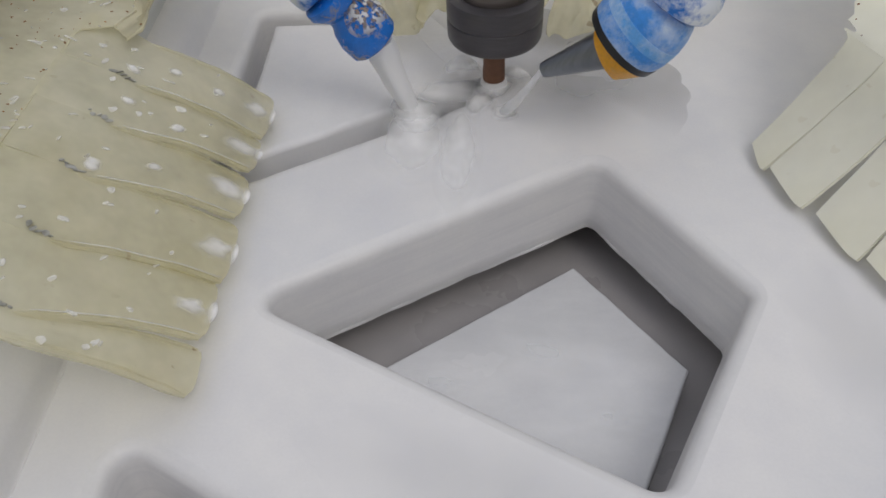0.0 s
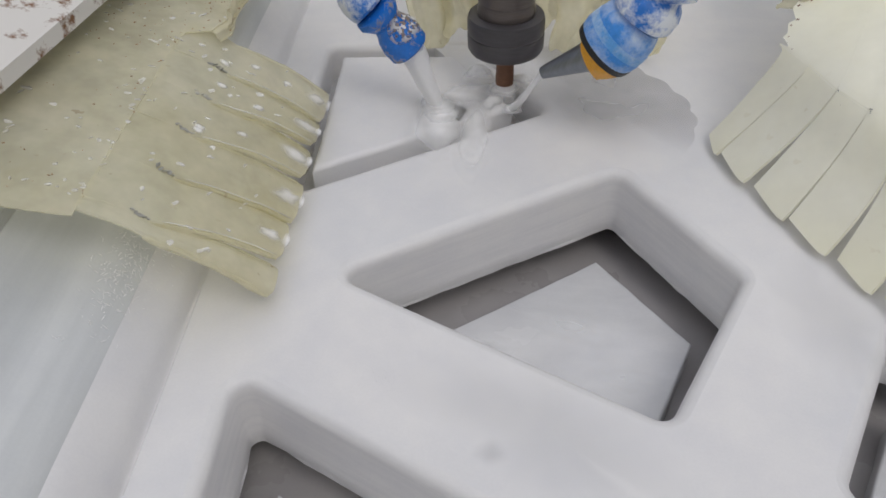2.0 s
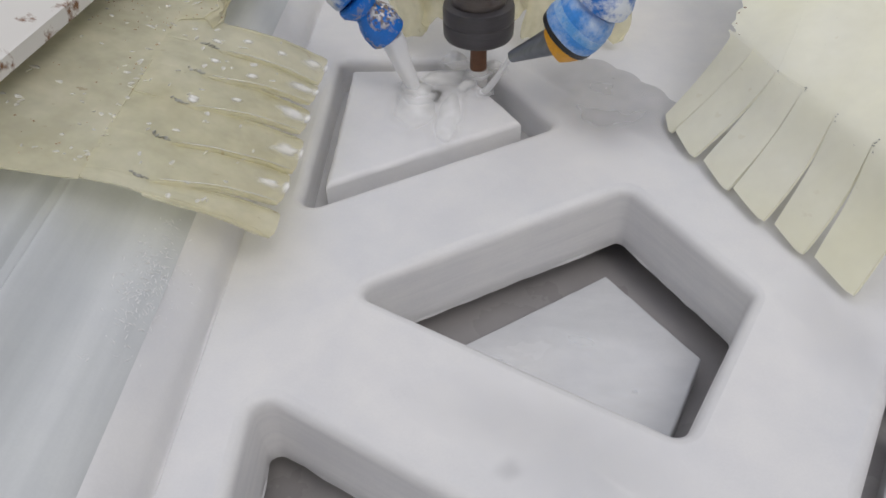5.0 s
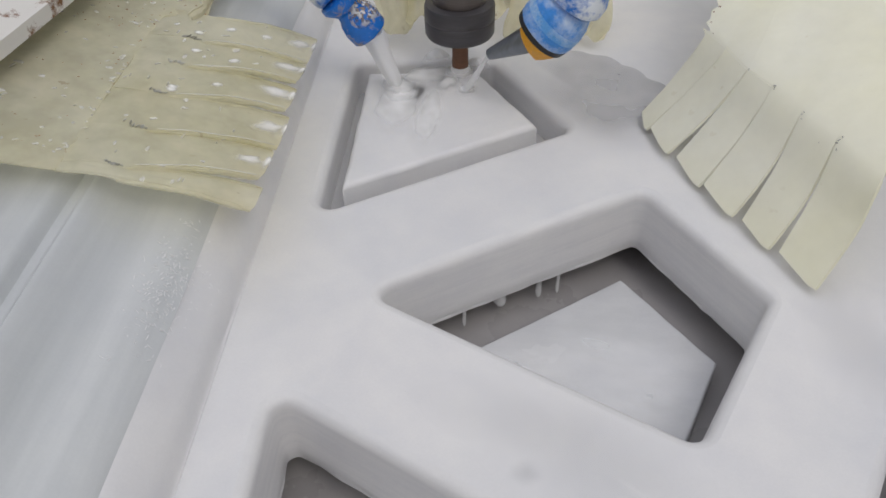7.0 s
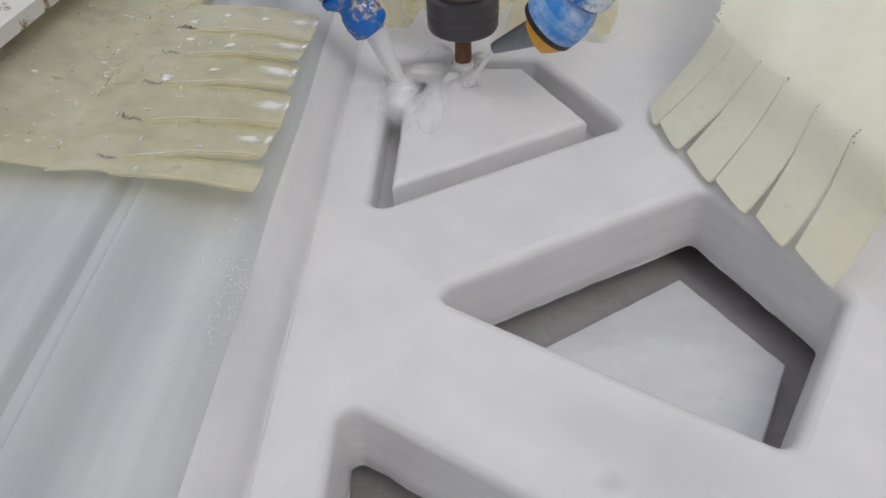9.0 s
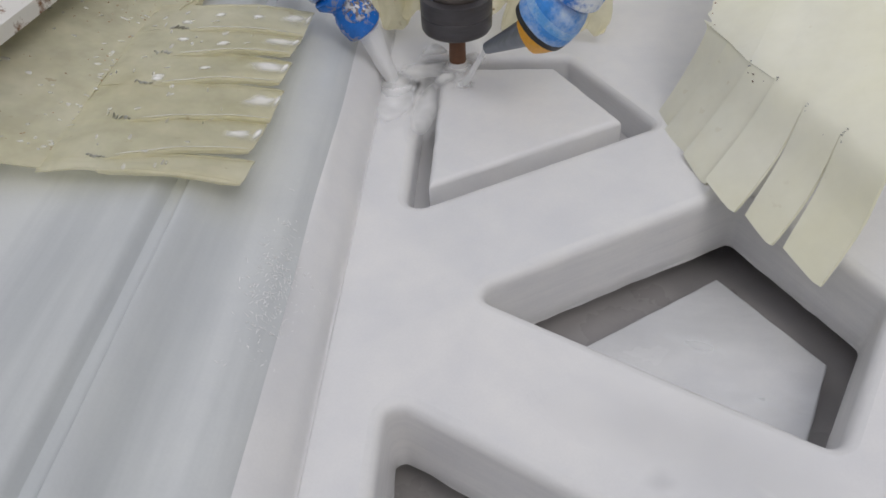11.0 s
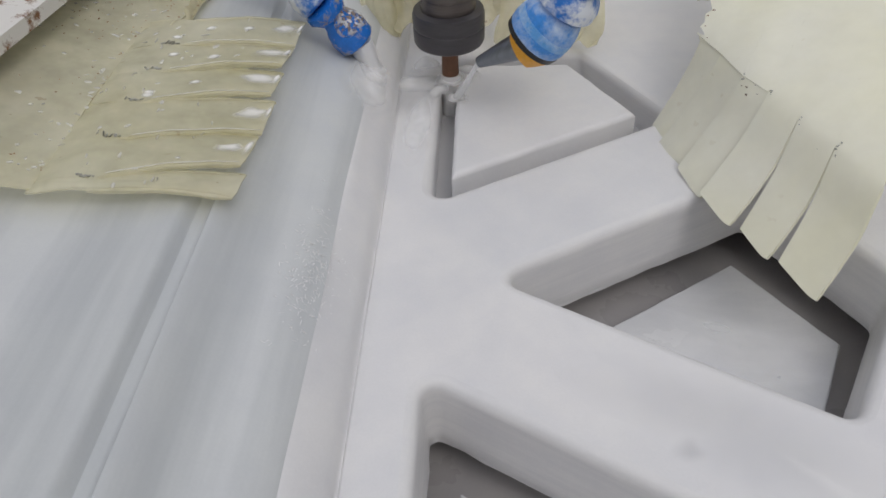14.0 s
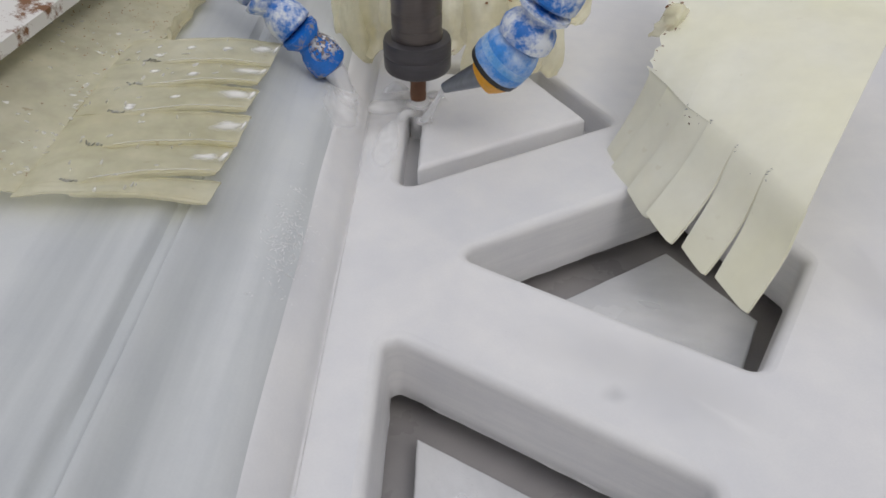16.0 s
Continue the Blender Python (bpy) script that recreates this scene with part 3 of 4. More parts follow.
# each drip, and how far it hangs out at which second
DRIPS = [
    (drip(0.0356, 0.0246, 0.017, 0.0010), [(0, 0), (6.2, 0), (6.9, 1), (7.4, 0), (11.8, 0), (12.4, 1), (12.9, 0), (16, 0)]),
    (drip(0.0500, 0.0362, 0.015, 0.0036, 0.004), [(0, 0), (3.2, 0), (3.7, 0.5), (4.3, 0.1), (6.0, 0.9), (7.1, 0.8), (7.7, 0), (11.5, 0), (12.3, 0.6), (12.8, 0), (16, 0)]),
    (drip(0.0560, 0.0362, 0.017, 0.0011), [(0, 0), (8.0, 0), (8.3, 0.7), (8.7, 0), (11.2, 0.2), (11.6, 0.9), (12.2, 0.8), (13.2, 0.9), (13.8, 0.2), (15.1, 0.9), (15.6, 0.6), (16, 0)]),
    (drip(0.0730, 0.0464, 0.018, 0.0016), [(0, 0.3), (1.5, 0), (5.6, 0.2), (6.4, 1), (7.3, 0.8), (8.2, 1), (8.7, 0), (16, 0)]),
    (drip(0.0830, 0.0517, 0.018, 0.0011), [(0, 0.2), (2.0, 0.3), (5.8, 0), (6.5, 1), (7.4, 0.7), (7.9, 0), (16, 0)]),
]


# ---- the milling head: everything below moves with the cutter ----
MOVING = []


def carried(name, label, category, group=""):
    ob = tagged(new(name), label, category, group)
    MOVING.append(ob)
    return ob


Z = (0, 0, 0), (0, 0, 0.4)
spindle = carried("milling_spindle", "dark steel milling spindle with a collet nut and slim rusty bit", "milling spindle")
part("collet_nut", turned(Z, [(0.0262, 0.0085), (0.0262, 0.0185), (0.0268, 0.0194), (0.0285, 0.0203), (0.0360, 0.0205), (0.0366, 0.0203), (0.0370, 0.0200),
                              (0.0374, 0.0203), (0.0380, 0.0205), (0.0440, 0.0205), (0.0462, 0.0198), (0.0470, 0.0175), (0.0472, 0.013)], 56), NUT_M, spindle, "black steel collet nut")
part("shaft", turned(Z, [(0.0470, 0.010), (0.0470, 0.0152), (0.0490, 0.0155), (0.0520, 0.0150), (0.0540, 0.0140), (0.0545, 0.0150), (0.0620, 0.0150), (0.0625, 0.0146),
                         (0.0635, 0.0146), (0.0640, 0.0150), (0.0760, 0.0150), (0.0766, 0.0165), (0.16, 0.0165), (0.165, 0.016)], 48), SHAFT_M, spindle, "turned grey steel shaft")
part("milling_bit", turned(Z, [(-0.024, 0.001), (-0.0238, 0.0047), (-0.004, 0.0050), (0.010, 0.0050), (0.013, 0.0048), (0.0270, 0.0048)], 24, 0.05), BIT_M, spindle, "rust-brown diamond milling bit")


def hose_segment(axis, r0, r1, bm=None, sides=36):
    """One ball-jointed segment: a socket that narrows to a waist and swells to a ball."""
    a, b = Vector(axis[0]), Vector(axis[1])
    n = (b - a).length
    return turned((a, b), [(0, r0 * 0.62), (0.0005, r0 * 0.90), (n * 0.06, r0), (n * 0.30, r0 * 1.02), (n * 0.48, r0 * 0.90), (n * 0.58, r0 * 0.74), (n * 0.66, r0 * 0.70),
                           (n * 0.74, r1 * 0.80), (n * 0.86, r1), (n * 0.96, r1 * 0.98), (n, r1 * 0.7)], sides, 0.05, bm)


L0, L1, L2, L3, L4 = (-0.0490, -0.0205, 0.0368), (-0.0668, -0.0225, 0.0600), (-0.0865, -0.0180, 0.0790), (-0.110, 0.0, 0.100), (-0.125, 0.03, 0.135)
hose = carried("coolant_hose", "blue segmented coolant hose crusted with dried slurry", "coolant hose", "coolant hoses")
part("nozzle_end", hose_segment((L0, L1), 0.0112, 0.0118), BLUE_TIP, hose, "blue nozzle end with brown crust")
nozzle_l = hose.children[0]
axis_l = (Vector(L1) - Vector(L0)).normalized()
side_l = Vector((0.75, -0.35, 0.55))
side_l = (side_l - axis_l * side_l.dot(axis_l)).normalized()


def crust(proud):
    """A web of dried slurry clinging round one side of the nozzle end."""
    def at(f, a):
        d = 0.0150 + 0.0085 * f * math.sin(a)
        r = 0.0114 - 0.0034 * max(0.0, 1 - abs(d - 0.0195) / 0.009)
        return Vector(L0) + axis_l * d + Matrix.Rotation(1.25 * f * math.cos(a), 3, axis_l) @ side_l * (r + proud)
    return at


soft_patch("slurry_crust", crust(0.0005), CRUSTED, nozzle_l, "brown dried slurry crust", 48, 14, 0.45)
soft_patch("lime_crust", crust(0.0007), LIMED, nozzle_l, "white lime crust", 48, 14, 0.45)
part("hose_segment", hose_segment((L1, L2), 0.0118, 0.0122), BLUE, hose)
part("hose_segment", hose_segment((L2, L3), 0.0122, 0.0122), BLUE, hose)
part("hose_segment", hose_segment((L3, L4), 0.0122, 0.0122), BLUE, hose)

R0, R1, R2, R3, R4 = (0.0172, -0.0402, 0.0340), (0.0440, -0.0495, 0.0506), (0.0590, -0.0528, 0.0690), (0.0700, -0.055, 0.0900), (0.0860, -0.053, 0.120)
hose2 = carried("coolant_hose", "blue segmented coolant hose with grey nozzle bound in orange tape", "coolant hose", "coolant hoses")
n1 = (Vector(R1) - Vector(R0)).length
part("nozzle", turned((R0, R1), [(0, 0.0012), (0.0002, 0.0030), (0.002, 0.0034), (n1 * 0.5, 0.0058), (n1, 0.0086)], 32), NOZZLE_M, hose2, "tapered grey nozzle")
part("tape", turned((R0, R1), [(n1 - 0.006, 0.0090), (n1 - 0.0055, 0.0112), (n1 - 0.002, 0.0126), (n1 + 0.003, 0.0142), (n1 + 0.004, 0.0105)], 32, 0.14), TAPE, hose2, "torn orange tape")
part("seal", turned((R1, R2), [(0.000, 0.0100), (0.0005, 0.0155), (0.0035, 0.0160), (0.0045, 0.0148)], 40), BLACK, hose2, "black rubber ring")
n2 = (Vector(R2) - Vector(R1)).length
part("hose_socket", turned((R1, R2), [(0.003, 0.0110), (0.0035, 0.0158), (0.007, 0.0164), (0.010, 0.0162), (0.0105, 0.0156), (0.014, 0.0158), (0.018, 0.0150), (0.022, 0.0132), (n2, 0.0120)], 44, 0.02), WHITE_P, hose2, "milky blue socket")
part("lime_ring", turned((R1, R2), [(0.0092, 0.0150), (0.0094, 0.0163), (0.0110, 0.0162), (0.0138, 0.0160), (0.0140, 0.0150)], 44, 0.02), LIME, hose2, "white lime ring on the socket")
part("hose_segment", hose_segment((R2, R3), 0.0150, 0.0152), BLUE, hose2)
part("hose_segment", hose_segment((R3, R4), 0.0152, 0.0152), BLUE, hose2)

# ---- water from the hoses ----
jet = carried("water_jet", "frothy white cutting water pouring from the blue hose", "water")
part("core", turned((L0, (-0.0425, -0.0190, 0.018), (-0.0365, -0.0165, -0.001)), [(0.0, 0.0070), (0.006, 0.0064), (0.014, 0.0057), (0.022, 0.0050), (0.030, 0.0044), (0.036, 0.0040)], 30, 0.18), JET, jet)
jet2 = carried("water_jet", "thin water jet aimed at the milling bit", "water")
part("stream", turned((R0, (0.0095, -0.0290, 0.014), (0.0035, -0.0185, -0.001)), [(0.0, 0.0011), (0.008, 0.0012), (0.016, 0.0014), (0.024, 0.0017), (0.032, 0.0019), (0.042, 0.0022)], 18, 0.35), JET, jet2)


spray = carried("water_splash", "white water thrown up round the milling bit", "water")
part("wet_sleeve", turned(((0, 0, -0.0235), (0, 0, 0.02)), [(0.0, 0.0053), (0.010, 0.0054), (0.022, 0.0056), (0.027, 0.0060), (0.029, 0.0053)], 32, 0.12), JET, spray)
for k, (x, y, rx, ry, tall, turn) in enumerate(((0.0, -0.002, 0.014, 0.012, 0.005, 0), (-0.014, 0.010, 0.014, 0.010, 0.011, 20), (-0.007, -0.012, 0.014, 0.009, 0.0022, 70), (0.004, -0.019, 0.010, 0.008, 0.0018, 30),
                                                (0.010, 0.006, 0.010, 0.008, 0.008, 0))):
    soft_patch("froth", dome(x, y, rx, ry, tall, turn, k * 1.9 + 0.4, -0.0006, 0.35), FROTH, spray, "broken white froth")
soft_patch("curtain", dome(-0.020, -0.004, 0.027, 0.015, 0.0025, 8, 6.1, -0.0002, 0.3), MIST, spray, "thin curtain of water between the jets")
soak = carried("water_sheet", "grey water film lying on the marble round the jets", "water")
soft_patch("sheet", dome(-0.030, -0.020, 0.036, 0.028, 0.0005, 12, 4.4, -0.0001, 0.4), WETFILM, soak)
wash = carried("water_sheet", "thin white water washing over the marble by the groove", "water")
soft_patch("sheet", dome(-0.016, -0.048, 0.013, 0.046, 0.0010, -4, 2.2, -0.0002, 0.2), MIST, wash)
spray2 = tagged(new("water_splash"), "frothy water where the wide jet lands", "water")
soft_patch("froth", dome(0, 0, 0.0155, 0.0145, 0.0035, 0, 3.3, -0.0005, 0.3), FROTH, spray2, "dense white froth")
soft_patch("froth", dome(0.003, -0.008, 0.013, 0.017, 0.0018, 10, 5.1, -0.0003, 0.3), FROTH, spray2)
soft_patch("sheet", dome(0.001, -0.022, 0.020, 0.036, 0.0012, 3, 7.7, -0.0002, 0.2), MIST, spray2, "water spreading away from the jet")

# ---- plastic skirts round the head ----
# the right-hand skirt: tips, slit heads and upper rim of its strips
TIPS = [(0.1005, -0.052), (0.1025, -0.067), (0.111, -0.092), (0.121, -0.118), (0.133, -0.143), (0.144, -0.165), (0.1565, -0.189)]
HEADS = [(0.1332, -0.0380), (0.1397, -0.0560), (0.1452, -0.0780), (0.1532, -0.0940), (0.1602, -0.1160), (0.1682, -0.1390), (0.1772, -0.1670)]
RIMS = [(0.1805, 0.1575), (0.1983, 0.1357), (0.2214, 0.1084), (0.2419, 0.0825), (0.2528, 0.0539), (0.2637, 0.0226), (0.2753, -0.0088)]
skirt = carried("splash_skirt", "pale cloudy plastic skirt slit into strips, flecked with mud", "splash skirt", "splash skirts")


def hung(points, v):
    """A sheet that slopes gently from its rim to the head of the slit (v = 1/3), then bends over and hangs down."""
    rim, head = Vector(points[0]), Vector(points[1])
    near = head + (rim - head) * 0.22
    line = [near, *points[1:]]
    if v >= 1 / 3:
        return curve(line, v)
    f = v * 3
    m0, m1 = (head - rim) * 0.9, (Vector(points[2]) - near).normalized() * (head - rim).length * 0.8
    return (2 * f ** 3 - 3 * f * f + 1) * rim + (f ** 3 - 2 * f * f + f) * m0 + (3 * f * f - 2 * f ** 3) * head + (f ** 3 - f * f) * m1


def right_strip(k):
    cut = (0.0, 0.03, 0.09, 0.03, 0.09, 0.10, 0.02)[k]
    near = (0.03, 0.09, 0.03, 0.09, 0.10, 0.02)[k]
    a = [(*RIMS[k], 0.082), (*HEADS[k], 0.0495), ((HEADS[k][0] + TIPS[k][0]) / 2 + 0.0025, (HEADS[k][1] + TIPS[k][1]) / 2, 0.026), (*TIPS[k], 0.0022)]
    b = [(*RIMS[k + 1], 0.082), (*HEADS[k + 1], 0.0495), ((HEADS[k + 1][0] + TIPS[k + 1][0]) / 2 + 0.0025, (HEADS[k + 1][1] + TIPS[k + 1][1]) / 2, 0.026), (*TIPS[k + 1], 0.0022)]
    lift = 0.0012 * (k % 2)

    def at(u, v):
        low = max(0.0, v - 0.36) / 0.64
        w = cut * low ** 1.8 + 0.012 * min(1, low * 6) + (1 - (cut + near) * low ** 1.8 - 0.024 * min(1, low * 6)) * u
        if k == 0 and v < 0.40:
            w += (1 - u) * (0.55 * noise.noise((v * 38, 1.3, 6)) + 0.25 * noise.noise((v * 90, 4.1, 2)))
        end = v * (1 - 0.055 * low * (1 - u) - 0.02 * low * max(0, (u - 0.8) / 0.2) ** 2)
        p = hung(a, end).lerp(hung(b, end), w)
        bulge = 0.0006 * low * (1 - (2 * u - 1) ** 2) + lift * low + 0.0003 * noise.noise((u * 2 + k * 3, v * 4, 1.7))
        return p + Vector((-0.5, -0.4, 0.76)) * bulge
    return at


def flecks(points, mat, seed, low, high, swing=1.5, aim=0.0, ragged=0.9):
    """Small flattened crumbs stuck to a sheet at the given points."""
    bm = bmesh.new()
    r3 = random.Random(seed)
    for p in points:
        r = r3.uniform(low, high)
        turn = Euler((r3.uniform(-0.6, 0.6), r3.uniform(-0.6, 0.6), aim + r3.uniform(-swing, swing))).to_matrix().to_4x4()
        made = bmesh.ops.create_icosphere(bm, subdivisions=2, radius=1, matrix=Matrix.Translation(p) @ turn @ Matrix.Diagonal((r * r3.uniform(1, 2.6), r, 0.00035, 1)))
        for v in made["verts"]:
            v.co += Vector((noise.noise(v.co * 700), noise.noise(v.co * 700 + Vector((3, 3, 3))), 0)) * r * ragged
    return bm


RIGHT = [right_strip(k) for k in range(6)]
SWUNG = []
for k, surface in enumerate(RIGHT):
    if k > 2:
        part("strip", beads(patch(surface, 8, 26), surface, 0.38, 0.0005), FILM_R, skirt)
        continue
    part("sheet", patch(lambda u, v: surface(u, 0.384 * v), 8, 40 if k == 0 else 12), FILM_R, skirt)
    bm = beads(patch(lambda u, v: surface(u, 0.37 + 0.63 * v), 8, 18), lambda u, v: surface(u, 0.37 + 0.63 * v), 0.05, 0.0005)
    pivot = Vector(((HEADS[k][0] + HEADS[k + 1][0]) / 2, (HEADS[k][1] + HEADS[k + 1][1]) / 2, 0.0495))
    for v in bm.verts:
        v.co -= pivot
    ob = part("strip", bm, FILM_R, skirt)
    ob.location = pivot
    SWUNG.append((ob, pivot, Vector((HEADS[k + 1][0] - HEADS[k][0], HEADS[k + 1][1] - HEADS[k][1], 0)), (13, 11, 5)[k]))
r4 = random.Random(21)
marks = [RIGHT[r4.choice((2, 2, 2, 2, 3, 3, 4, 5))](r4.random(), r4.uniform(0.08, 0.46)) for _ in range(70)]
tagged(part("mud_fleck", flecks(marks, None, 5, 0.0002, 0.0006), CRUST, skirt, "brown mud flecks"), kind="stuff")
for k in range(2, 6):
    smear = [RIGHT[k](0.02 + 0.05 * r4.random(), 0.335 + 0.010 * i + 0.01 * r4.random()) for i in range(7)]
    tagged(part("slit_dirt", flecks(smear, None, k, 0.0005, 0.0009, 0.3, 0.55, 0.35), GRIME, skirt, "grey dirt at a slit's head"), kind="stuff")

bm = bmesh.new()
bmesh.ops.create_icosphere(bm, subdivisions=3, radius=1, matrix=Matrix.Translation(RIGHT[0](0.02, 0.27)) @ Matrix.Rotation(0.5, 4, "Y") @ Matrix.Diagonal((0.004, 0.009, 0.015, 1)))
for v in bm.verts:
    v.co += Vector((noise.noise(v.co * 120), noise.noise(v.co * 120 + Vector((4, 4, 4))), noise.noise(v.co * 90))) * 0.006
part("torn_edge", bm, FILM_B, skirt, "crumpled torn brown edge")
marks = [RIGHT[0](0.5 * r4.random() ** 2, r4.uniform(0.10, 0.36)) + Vector((0, 0, 0.0006)) for _ in range(60)]
tagged(part("rust_fleck", flecks(marks, None, 15, 0.0004, 0.0012), RUST, skirt, "rust-brown crumbs"), kind="stuff")

# the left-hand skirt's upper sheet, which hangs from the carriage plate
upper = carried("splash_skirt", "yellowed cloudy plastic sheet clamped under the carriage plate", "splash skirt", "splash skirts")
HINGE = (-0.154, 0.0605)


def left_upper(u, v):
    y = -0.186 - 0.010 * (1 - v) * (1 - u) + 0.304 * u
    torn = max(0.0, min(1.0, (y + 0.050) / 0.010))
    far = torn * (0.019 + 0.006 * noise.noise((y * 60, 0.3, 4)))
    p = curve([(-0.262, y, 0.0812), (-0.225, y, 0.0785), (-0.190, y, 0.0700), (HINGE[0] + far, y, HINGE[1] - 0.2 * far)], v)
    return p + Vector((0, 0, 0.0014 * noise.noise((u * 7, v * 3, 8))))


part("sheet", patch(left_upper, 60, 18, 0.0005), FILM, upper)

flap = tagged(new("splash_skirt"), "yellowed plastic strips dragging over the stone border", "splash skirt", "splash skirts")
EDGES = [-0.174, -0.1540, -0.1260, -0.0960, -0.0700, -0.0450, -0.0130]


SLANT = [0.008, 0.020, 0.021, 0.022, 0.021, 0.020, 0.024]


def left_strip(k):
    y0, y1 = EDGES[k], EDGES[k + 1]
    line = [(-0.0010, 0.0002), (0.012, -0.0070), (0.024, -0.0172), (0.035, -0.0288), (0.0455, -0.0418), (0.0555, -0.0560)]

    def at(u, v):
        low = max(0.0, v - 0.35) / 0.65
        gap = 0.055 * low * (1.15 - 0.75 * low)
        c = curve([(x, 0, z) for x, z in line], v * (1 - 0.035 * (2 * u - 1) ** 6) * (1 - 0.02 * math.sin(k * 2.3)))
        y = y0 + (y1 - y0) * (gap + (1 - 2 * gap) * u) - (SLANT[k] + (SLANT[k + 1] - SLANT[k]) * u) * (1 - low)
        h = 0.0030 * low * (1 - (2 * u - 1) ** 4) + 0.0040 * low * (1 - u) ** 2 * (0.7 + 0.3 * math.sin(k * 2.1)) + 0.0008 * noise.noise((u * 3 + 5 * k, v * 5, 2))
        return c + Vector((0.5 * h, y, 0.87 * h))
    return at


LEFT = [left_strip(k) for k in range(6)]
for k, surface in enumerate(LEFT):
    part("strip", beads(patch(surface, 10, 24, 0.0006), surface, 0.34, 0.0013), FILM, flap)
    if k:
        # white line laid on as the highlight of the slit's glossy edge
        part("slit_burr", beads(bmesh.new(), lambda u, v: surface(1 - u, v) + Vector((0.0007, 0.0006, 0.0015)), 0.40, 0.00024, False), FLECK_GLINT, flap, "thin white line painted for the highlight along a slit")
r6 = random.Random(31)
for k in (1, 2, 3, 4, 5):
    du, dv = (0.20, 0.26, 0.32, 0.34, 0.26)[k - 1], (0.09, 0.11, 0.13, 0.13, 0.09)[k - 1]

    def cake(f, a, k=k, du=du, dv=dv):
        w = f * (1 + 0.35 * noise.noise((math.cos(a) * 1.2 + k * 3, math.sin(a) * 1.2, 2)))
        return LEFT[k](0.45 + du * w * math.cos(a), min(0.992, 0.90 + dv * w * math.sin(a))) + Vector((0.0006, 0, 0.0010)) * (0.8 + 1.3 * (1 - f * f))
    soft_patch("slurry_cake", cake, SLURRY, flap, "wet white slurry on a strip's tip")

    def bead(f, a, k=k):
        p = LEFT[k](0.42 + 0.30 * math.cos(a) * f, 0.975 + 0.035 * math.sin(a) * f)
        return p + Vector((0.0030, 0, 0.0012)) * (1 - f * f) + Vector((0.0004, 0, 0.0006))
    soft_patch("water_bead", bead, FROTH, flap, "white water gathered on a strip's end")
    if k > 2:
        for n in range(3):
            y0, v0 = r6.uniform(0.2, 0.8), r6.uniform(0.3, 0.7)
            soft_patch("slurry_blot", lambda f, a, k=k, y0=y0, v0=v0: LEFT[k](y0 + 0.10 * f * math.cos(a), v0 + 0.045 * f * math.sin(a)) + Vector((0.0006, 0, 0.0010)) * (0.8 + 0.8 * (1 - f)), SLURRY, flap, "", 24, 5)
for k in range(1, 6):
    smear = [LEFT[k](0.03 + 0.05 * r6.random(), 0.24 + 0.022 * i) + Vector((0.0005, 0, 0.0008)) for i in range(5)]
    tagged(part("slit_dirt", flecks(smear, None, k, 0.0005, 0.0010, 0.25, 0.0, 0.35), GRIME, flap, "grey dirt at a slit's head"), kind="stuff")
marks = [LEFT[r6.randrange(6)](r6.random(), r6.uniform(0.05, 0.75)) + Vector((0.0005, 0, 0.0008)) for _ in range(45)]
tagged(part("slurry_fleck", flecks(marks, None, 6, 0.0005, 0.0013, 0.3, 0.0, 0.5), FLECK_GLINT, flap, "dried white slurry flecks"), kind="stuff")

# dried splashes of slurry on the left-hand sheet
r7 = random.Random(4)
marks = [left_upper(r7.uniform(0.03, 0.52), 1 - 0.42 * r7.random() ** 1.5) + Vector((0, 0, 0.0006)) for _ in range(75)]
tagged(part("slurry_fleck", flecks(marks, None, 12, 0.0004, 0.0012, 0.2, 0.0, 0.6), FLECK_GLINT, upper, "dried white slurry splashes"), kind="stuff")

def torn_tab(u, v):
    y = -0.050 + 0.105 * u
    p = Vector((HINGE[0] + 0.019 + 0.006 * noise.noise((y * 60, 0.3, 4)) - 0.002 * v, y, HINGE[1] - 0.004 + 0.006 * v))
    return p + Vector((0.002 * noise.noise((u * 9, v * 4, 3)), 0, 0.002 * noise.noise((u * 14, 2, 5))))


part("torn_edge", beads(patch(torn_tab, 24, 6, 0.0006), lambda u, v: torn_tab(v, 1 - u), 0.0, 0.0007, False), FILM, upper, "ragged torn plastic edge")
r5 = random.Random(9)
marks = []
for k in range(300):
    u, v = (r5.uniform(0.03, 0.95), 1 - 0.62 * r5.random() ** 1.4) if k < 70 else (min(0.98, max(0.25, r5.gauss(0.62, 0.16))), 1 - 0.34 * r5.random())
    marks.append(left_upper(u, v) + Vector((0, 0, 0.0004)))
tagged(part("rust_fleck", flecks(marks, None, 8, 0.00012, 0.0004), RUST, upper, "rust-brown flecks"), kind="stuff")

# carriage plate
plate = carried("carriage_plate", "white-painted steel carriage plate with rust blooms", "machine plate")
bm = bmesh.new()
E0, E1 = Vector((-0.2087, -0.26)), Vector((-0.154, 0.14))
out = Vector((-0.99, 0.13))
rings = []
for p in (E0, E1):
    q = p + out * 0.11
    rings.append([Vector((p.x, p.y, 0.0815)), Vector((p.x - 0.001, p.y, 0.0810)), Vector((q.x, q.y, 0.104)), Vector((q.x, q.y, 0.118)), Vector((p.x - 0.001, p.y, 0.089)), Vector((p.x, p.y, 0.0885))])
loft(rings, bm=bm)
part("plate", bm, PAINT, plate)

# the matted strips behind the spindle
back = carried("splash_skirt", "matted yellow-brown plastic strips hanging behind the spindle", "splash skirt", "splash skirts")
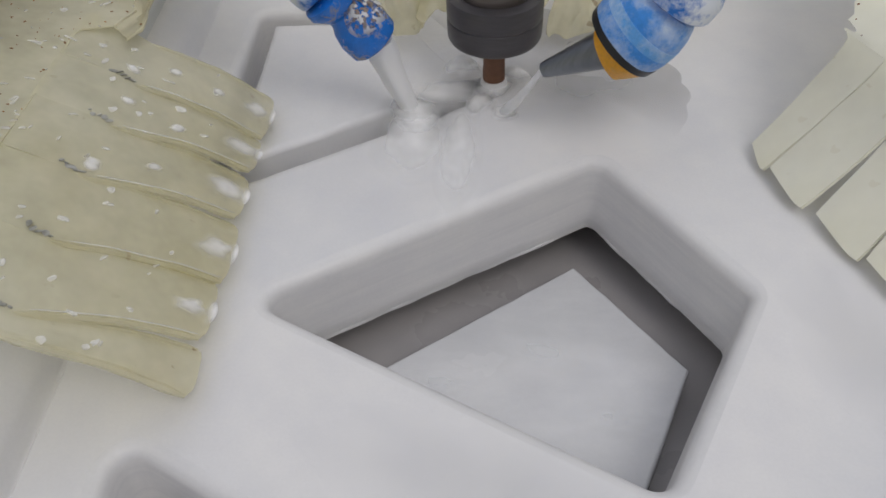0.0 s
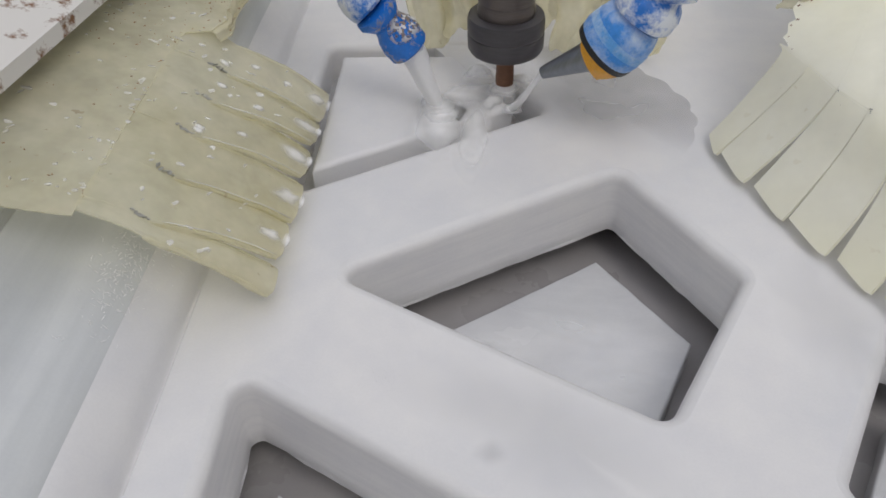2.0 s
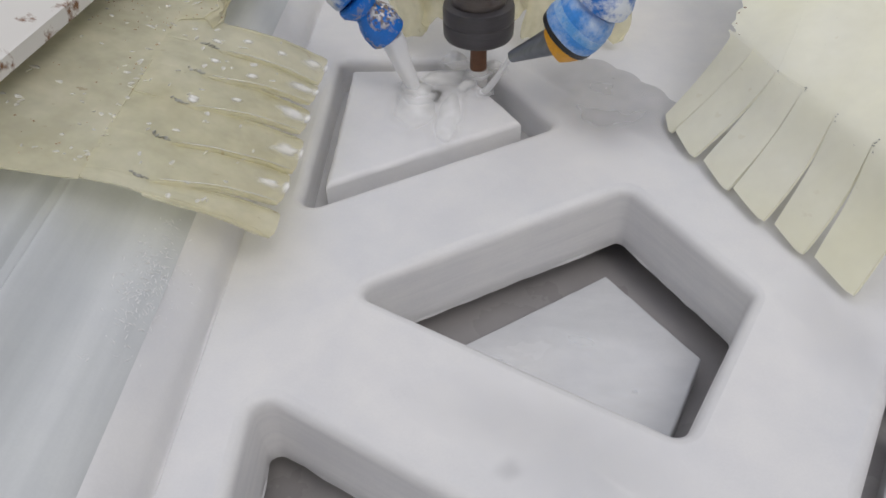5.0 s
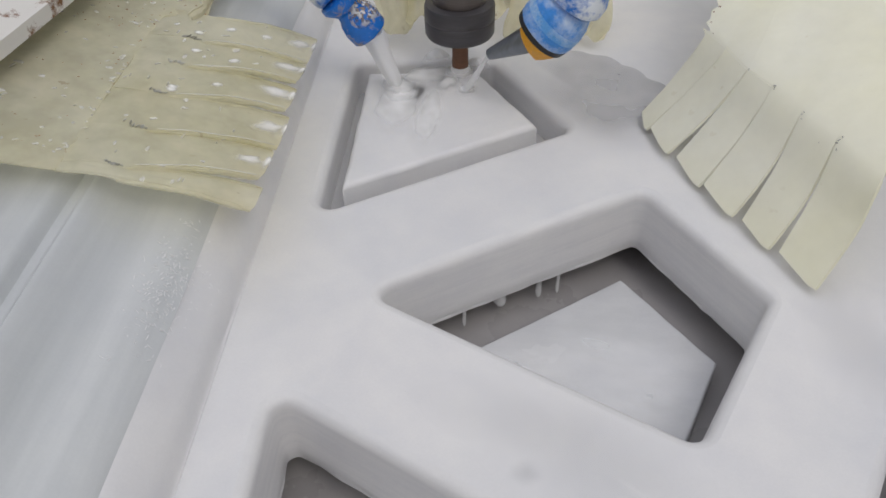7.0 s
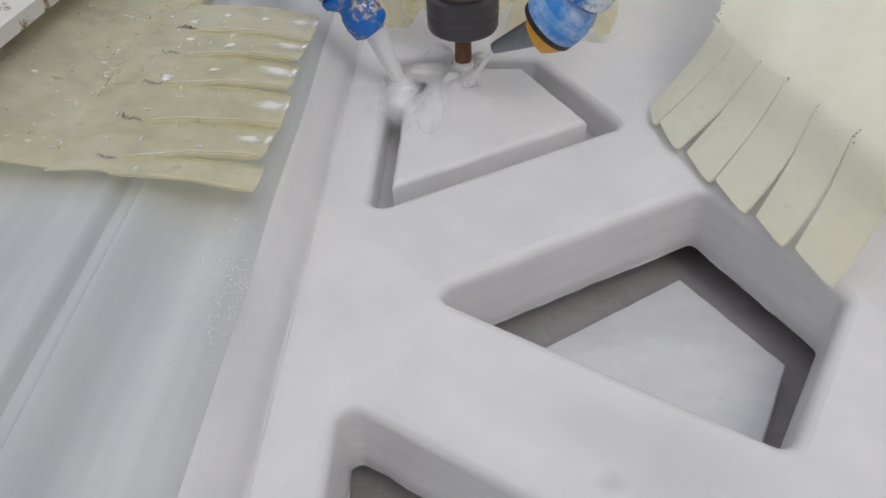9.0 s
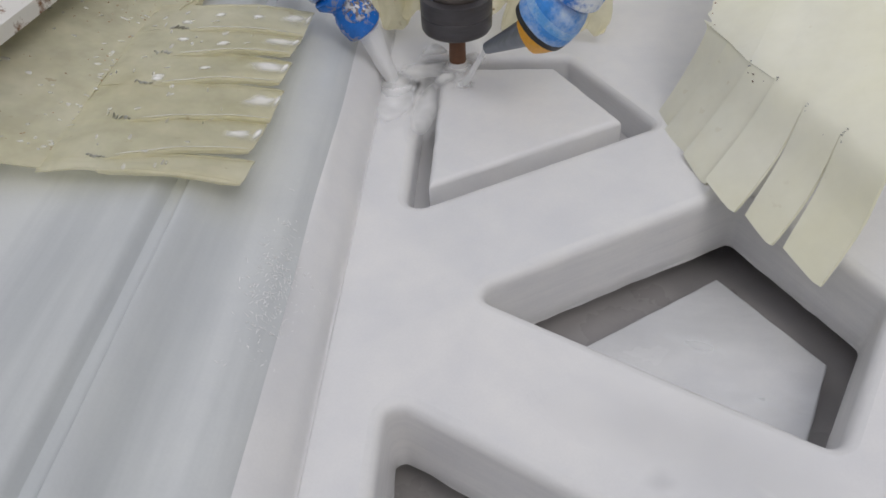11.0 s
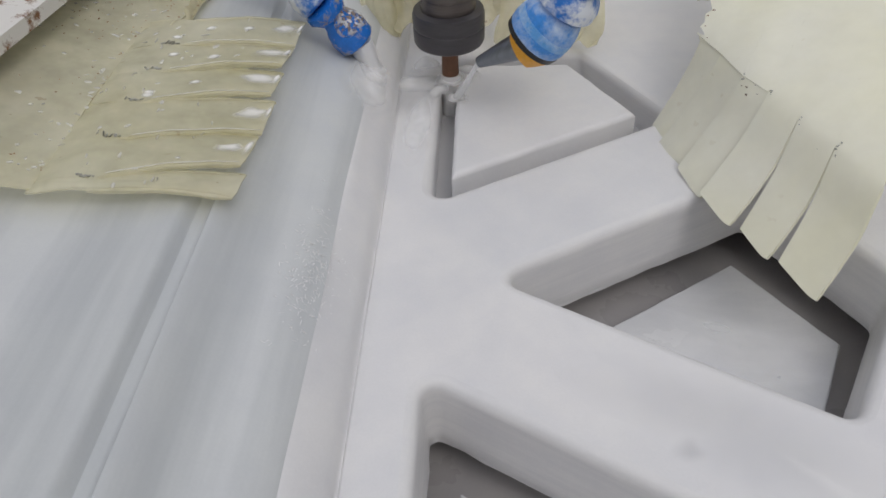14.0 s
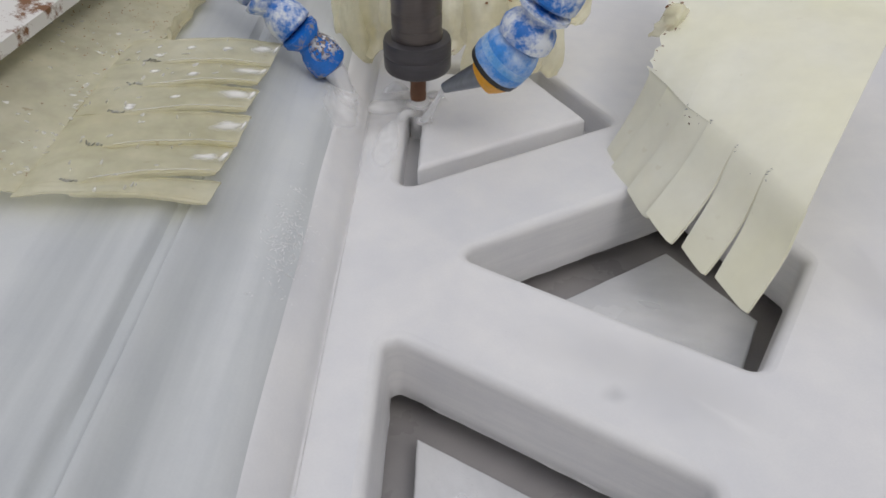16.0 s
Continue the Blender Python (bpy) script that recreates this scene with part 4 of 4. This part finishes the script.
BACK = [(-0.056, -0.034, 0.034, 0.012), (-0.036, -0.012, 0.036, 0.020), (-0.014, 0.010, 0.042, 0.016), (0.008, 0.032, 0.040, 0.018), (0.030, 0.060, 0.034, 0.006), (0.056, 0.086, 0.030, 0.006), (0.084, 0.106, 0.046, 0.034)]
for k, (x0, x1, y, z) in enumerate(BACK):
    def at(u, v, k=k, x0=x0, x1=x1, y=y, z=z):
        c = curve([(0, y + 0.062, 0.14), (0, y + 0.030, 0.085), (0, y + 0.010, 0.045), (0, y, z)], v)
        fold = 0.004 * math.sin(u * 6 + k * 2 + v * 2.5) + 0.009 * noise.noise((u * 2.2 + k * 7, v * 4, 5)) + 0.004 * noise.noise((u * 6 + k * 7, v * 9, 1))
        rag = 0.006 * noise.noise((u * 4 + k * 3, 1.5, 2)) * max(0, v - 0.8) * 5
        return Vector((x0 + (x1 - x0) * (u * 1.12 - 0.06) + 0.009 * noise.noise((v * 4, k * 3.7, 3)), c.y + fold, c.z + rag))
    part("strip", patch(at, 18, 26), FILM_B, back)
    marks = [at(r5.random(), r5.uniform(0.05, 0.62) if k > 3 else r5.uniform(0.05, 0.4)) + Vector((0, -0.001, 0)) for _ in range(34 if k > 3 else 10)]
    tagged(part("rust_fleck", flecks(marks, None, k, 0.0005, 0.0019), RUST, back, "rust-brown crust"), kind="stuff")


# ---- motion ----
def motions():
    for ob in MOVING:
        walk(ob, [(t, pose(x, y, 0)) for t, x, y in TOOL])
    swing = [(0.0, 0.0), (1.5, 0.0), (2.5, 3.0), (3.5, 6.0), (5.0, 13.5), (7.0, 23.0), (8.0, 28.0), (9.0, 31.0), (12.0, 35.0), (16.0, 37.0)]
    ts, xs, ys = zip(*TOOL)
    rows = []
    for t in ts:
        a = np.interp(t, [s[0] for s in swing], [s[1] for s in swing])
        i = ts.index(t)
        rows.append((t, pose(xs[i] + HINGE[0], ys[i] - 0.0065 * a / 37, HINGE[1], 0, -a, 0)))
    walk(flap, rows)
    walk(pool, [(t, pose(x - 0.003, y + 0.005, 0, 0, 0, 120)) for t, x, y in TOOL if t <= 4.0] + [(5.6, pose(0.0410, 0.1960, 0, 0, 0, 120)), (7.0, pose(0.0320, 0.2120, 0, 0, 0, 120)), (16.0, pose(0.0320, 0.2120, 0, 0, 0, 120))])
    walk(film_patch, [(t, pose(0.119 - 0.5 * d, 0.136 + 0.866 * d, z)) for t, d, z in ((0.0, 0.0, 0.0), (3.0, 0.0, 0.0), (5.0, 0.010, 0.0), (7.0, 0.020, 0.0), (8.0, 0.030, -0.0002), (9.0, 0.034, -0.0006), (16.0, 0.04, -0.0012))])
    for ob, p, hinge, most in SWUNG:
        walk(ob, [(t, Matrix.Translation(p) @ Matrix.Rotation(radians(most * f), 4, hinge)) for t, f in ((0.0, 0.0), (8.8, 0.0), (9.6, 0.35), (10.6, 0.85), (11.4, 1.0), (16.0, 1.0))])
    for ob, hang in DRIPS:
        x, y, z = ob.location
        walk(ob, [(t, pose(x, y, z + 0.021 * (1 - f))) for t, f in hang])
    # the wide jet lands where its line meets the stone
    rows = []
    for t, x, y in TOOL:
        a, b = Vector(L0), Vector((-0.0365, -0.0165, -0.001))
        hit = next(p for p in (a.lerp(b, k / 200) for k in range(40, 201)) if p.z <= max(0.0, profile_height(x + p.x)) or p == b)
        h = profile_height(x + hit.x)
        slope = math.degrees(math.atan2(profile_height(x + hit.x - 0.006) - profile_height(x + hit.x + 0.006), 0.012))
        rows.append((t, pose(x + hit.x, y + hit.y, h, 0, min(40, slope), 0)))
    walk(spray2, rows)


motions()
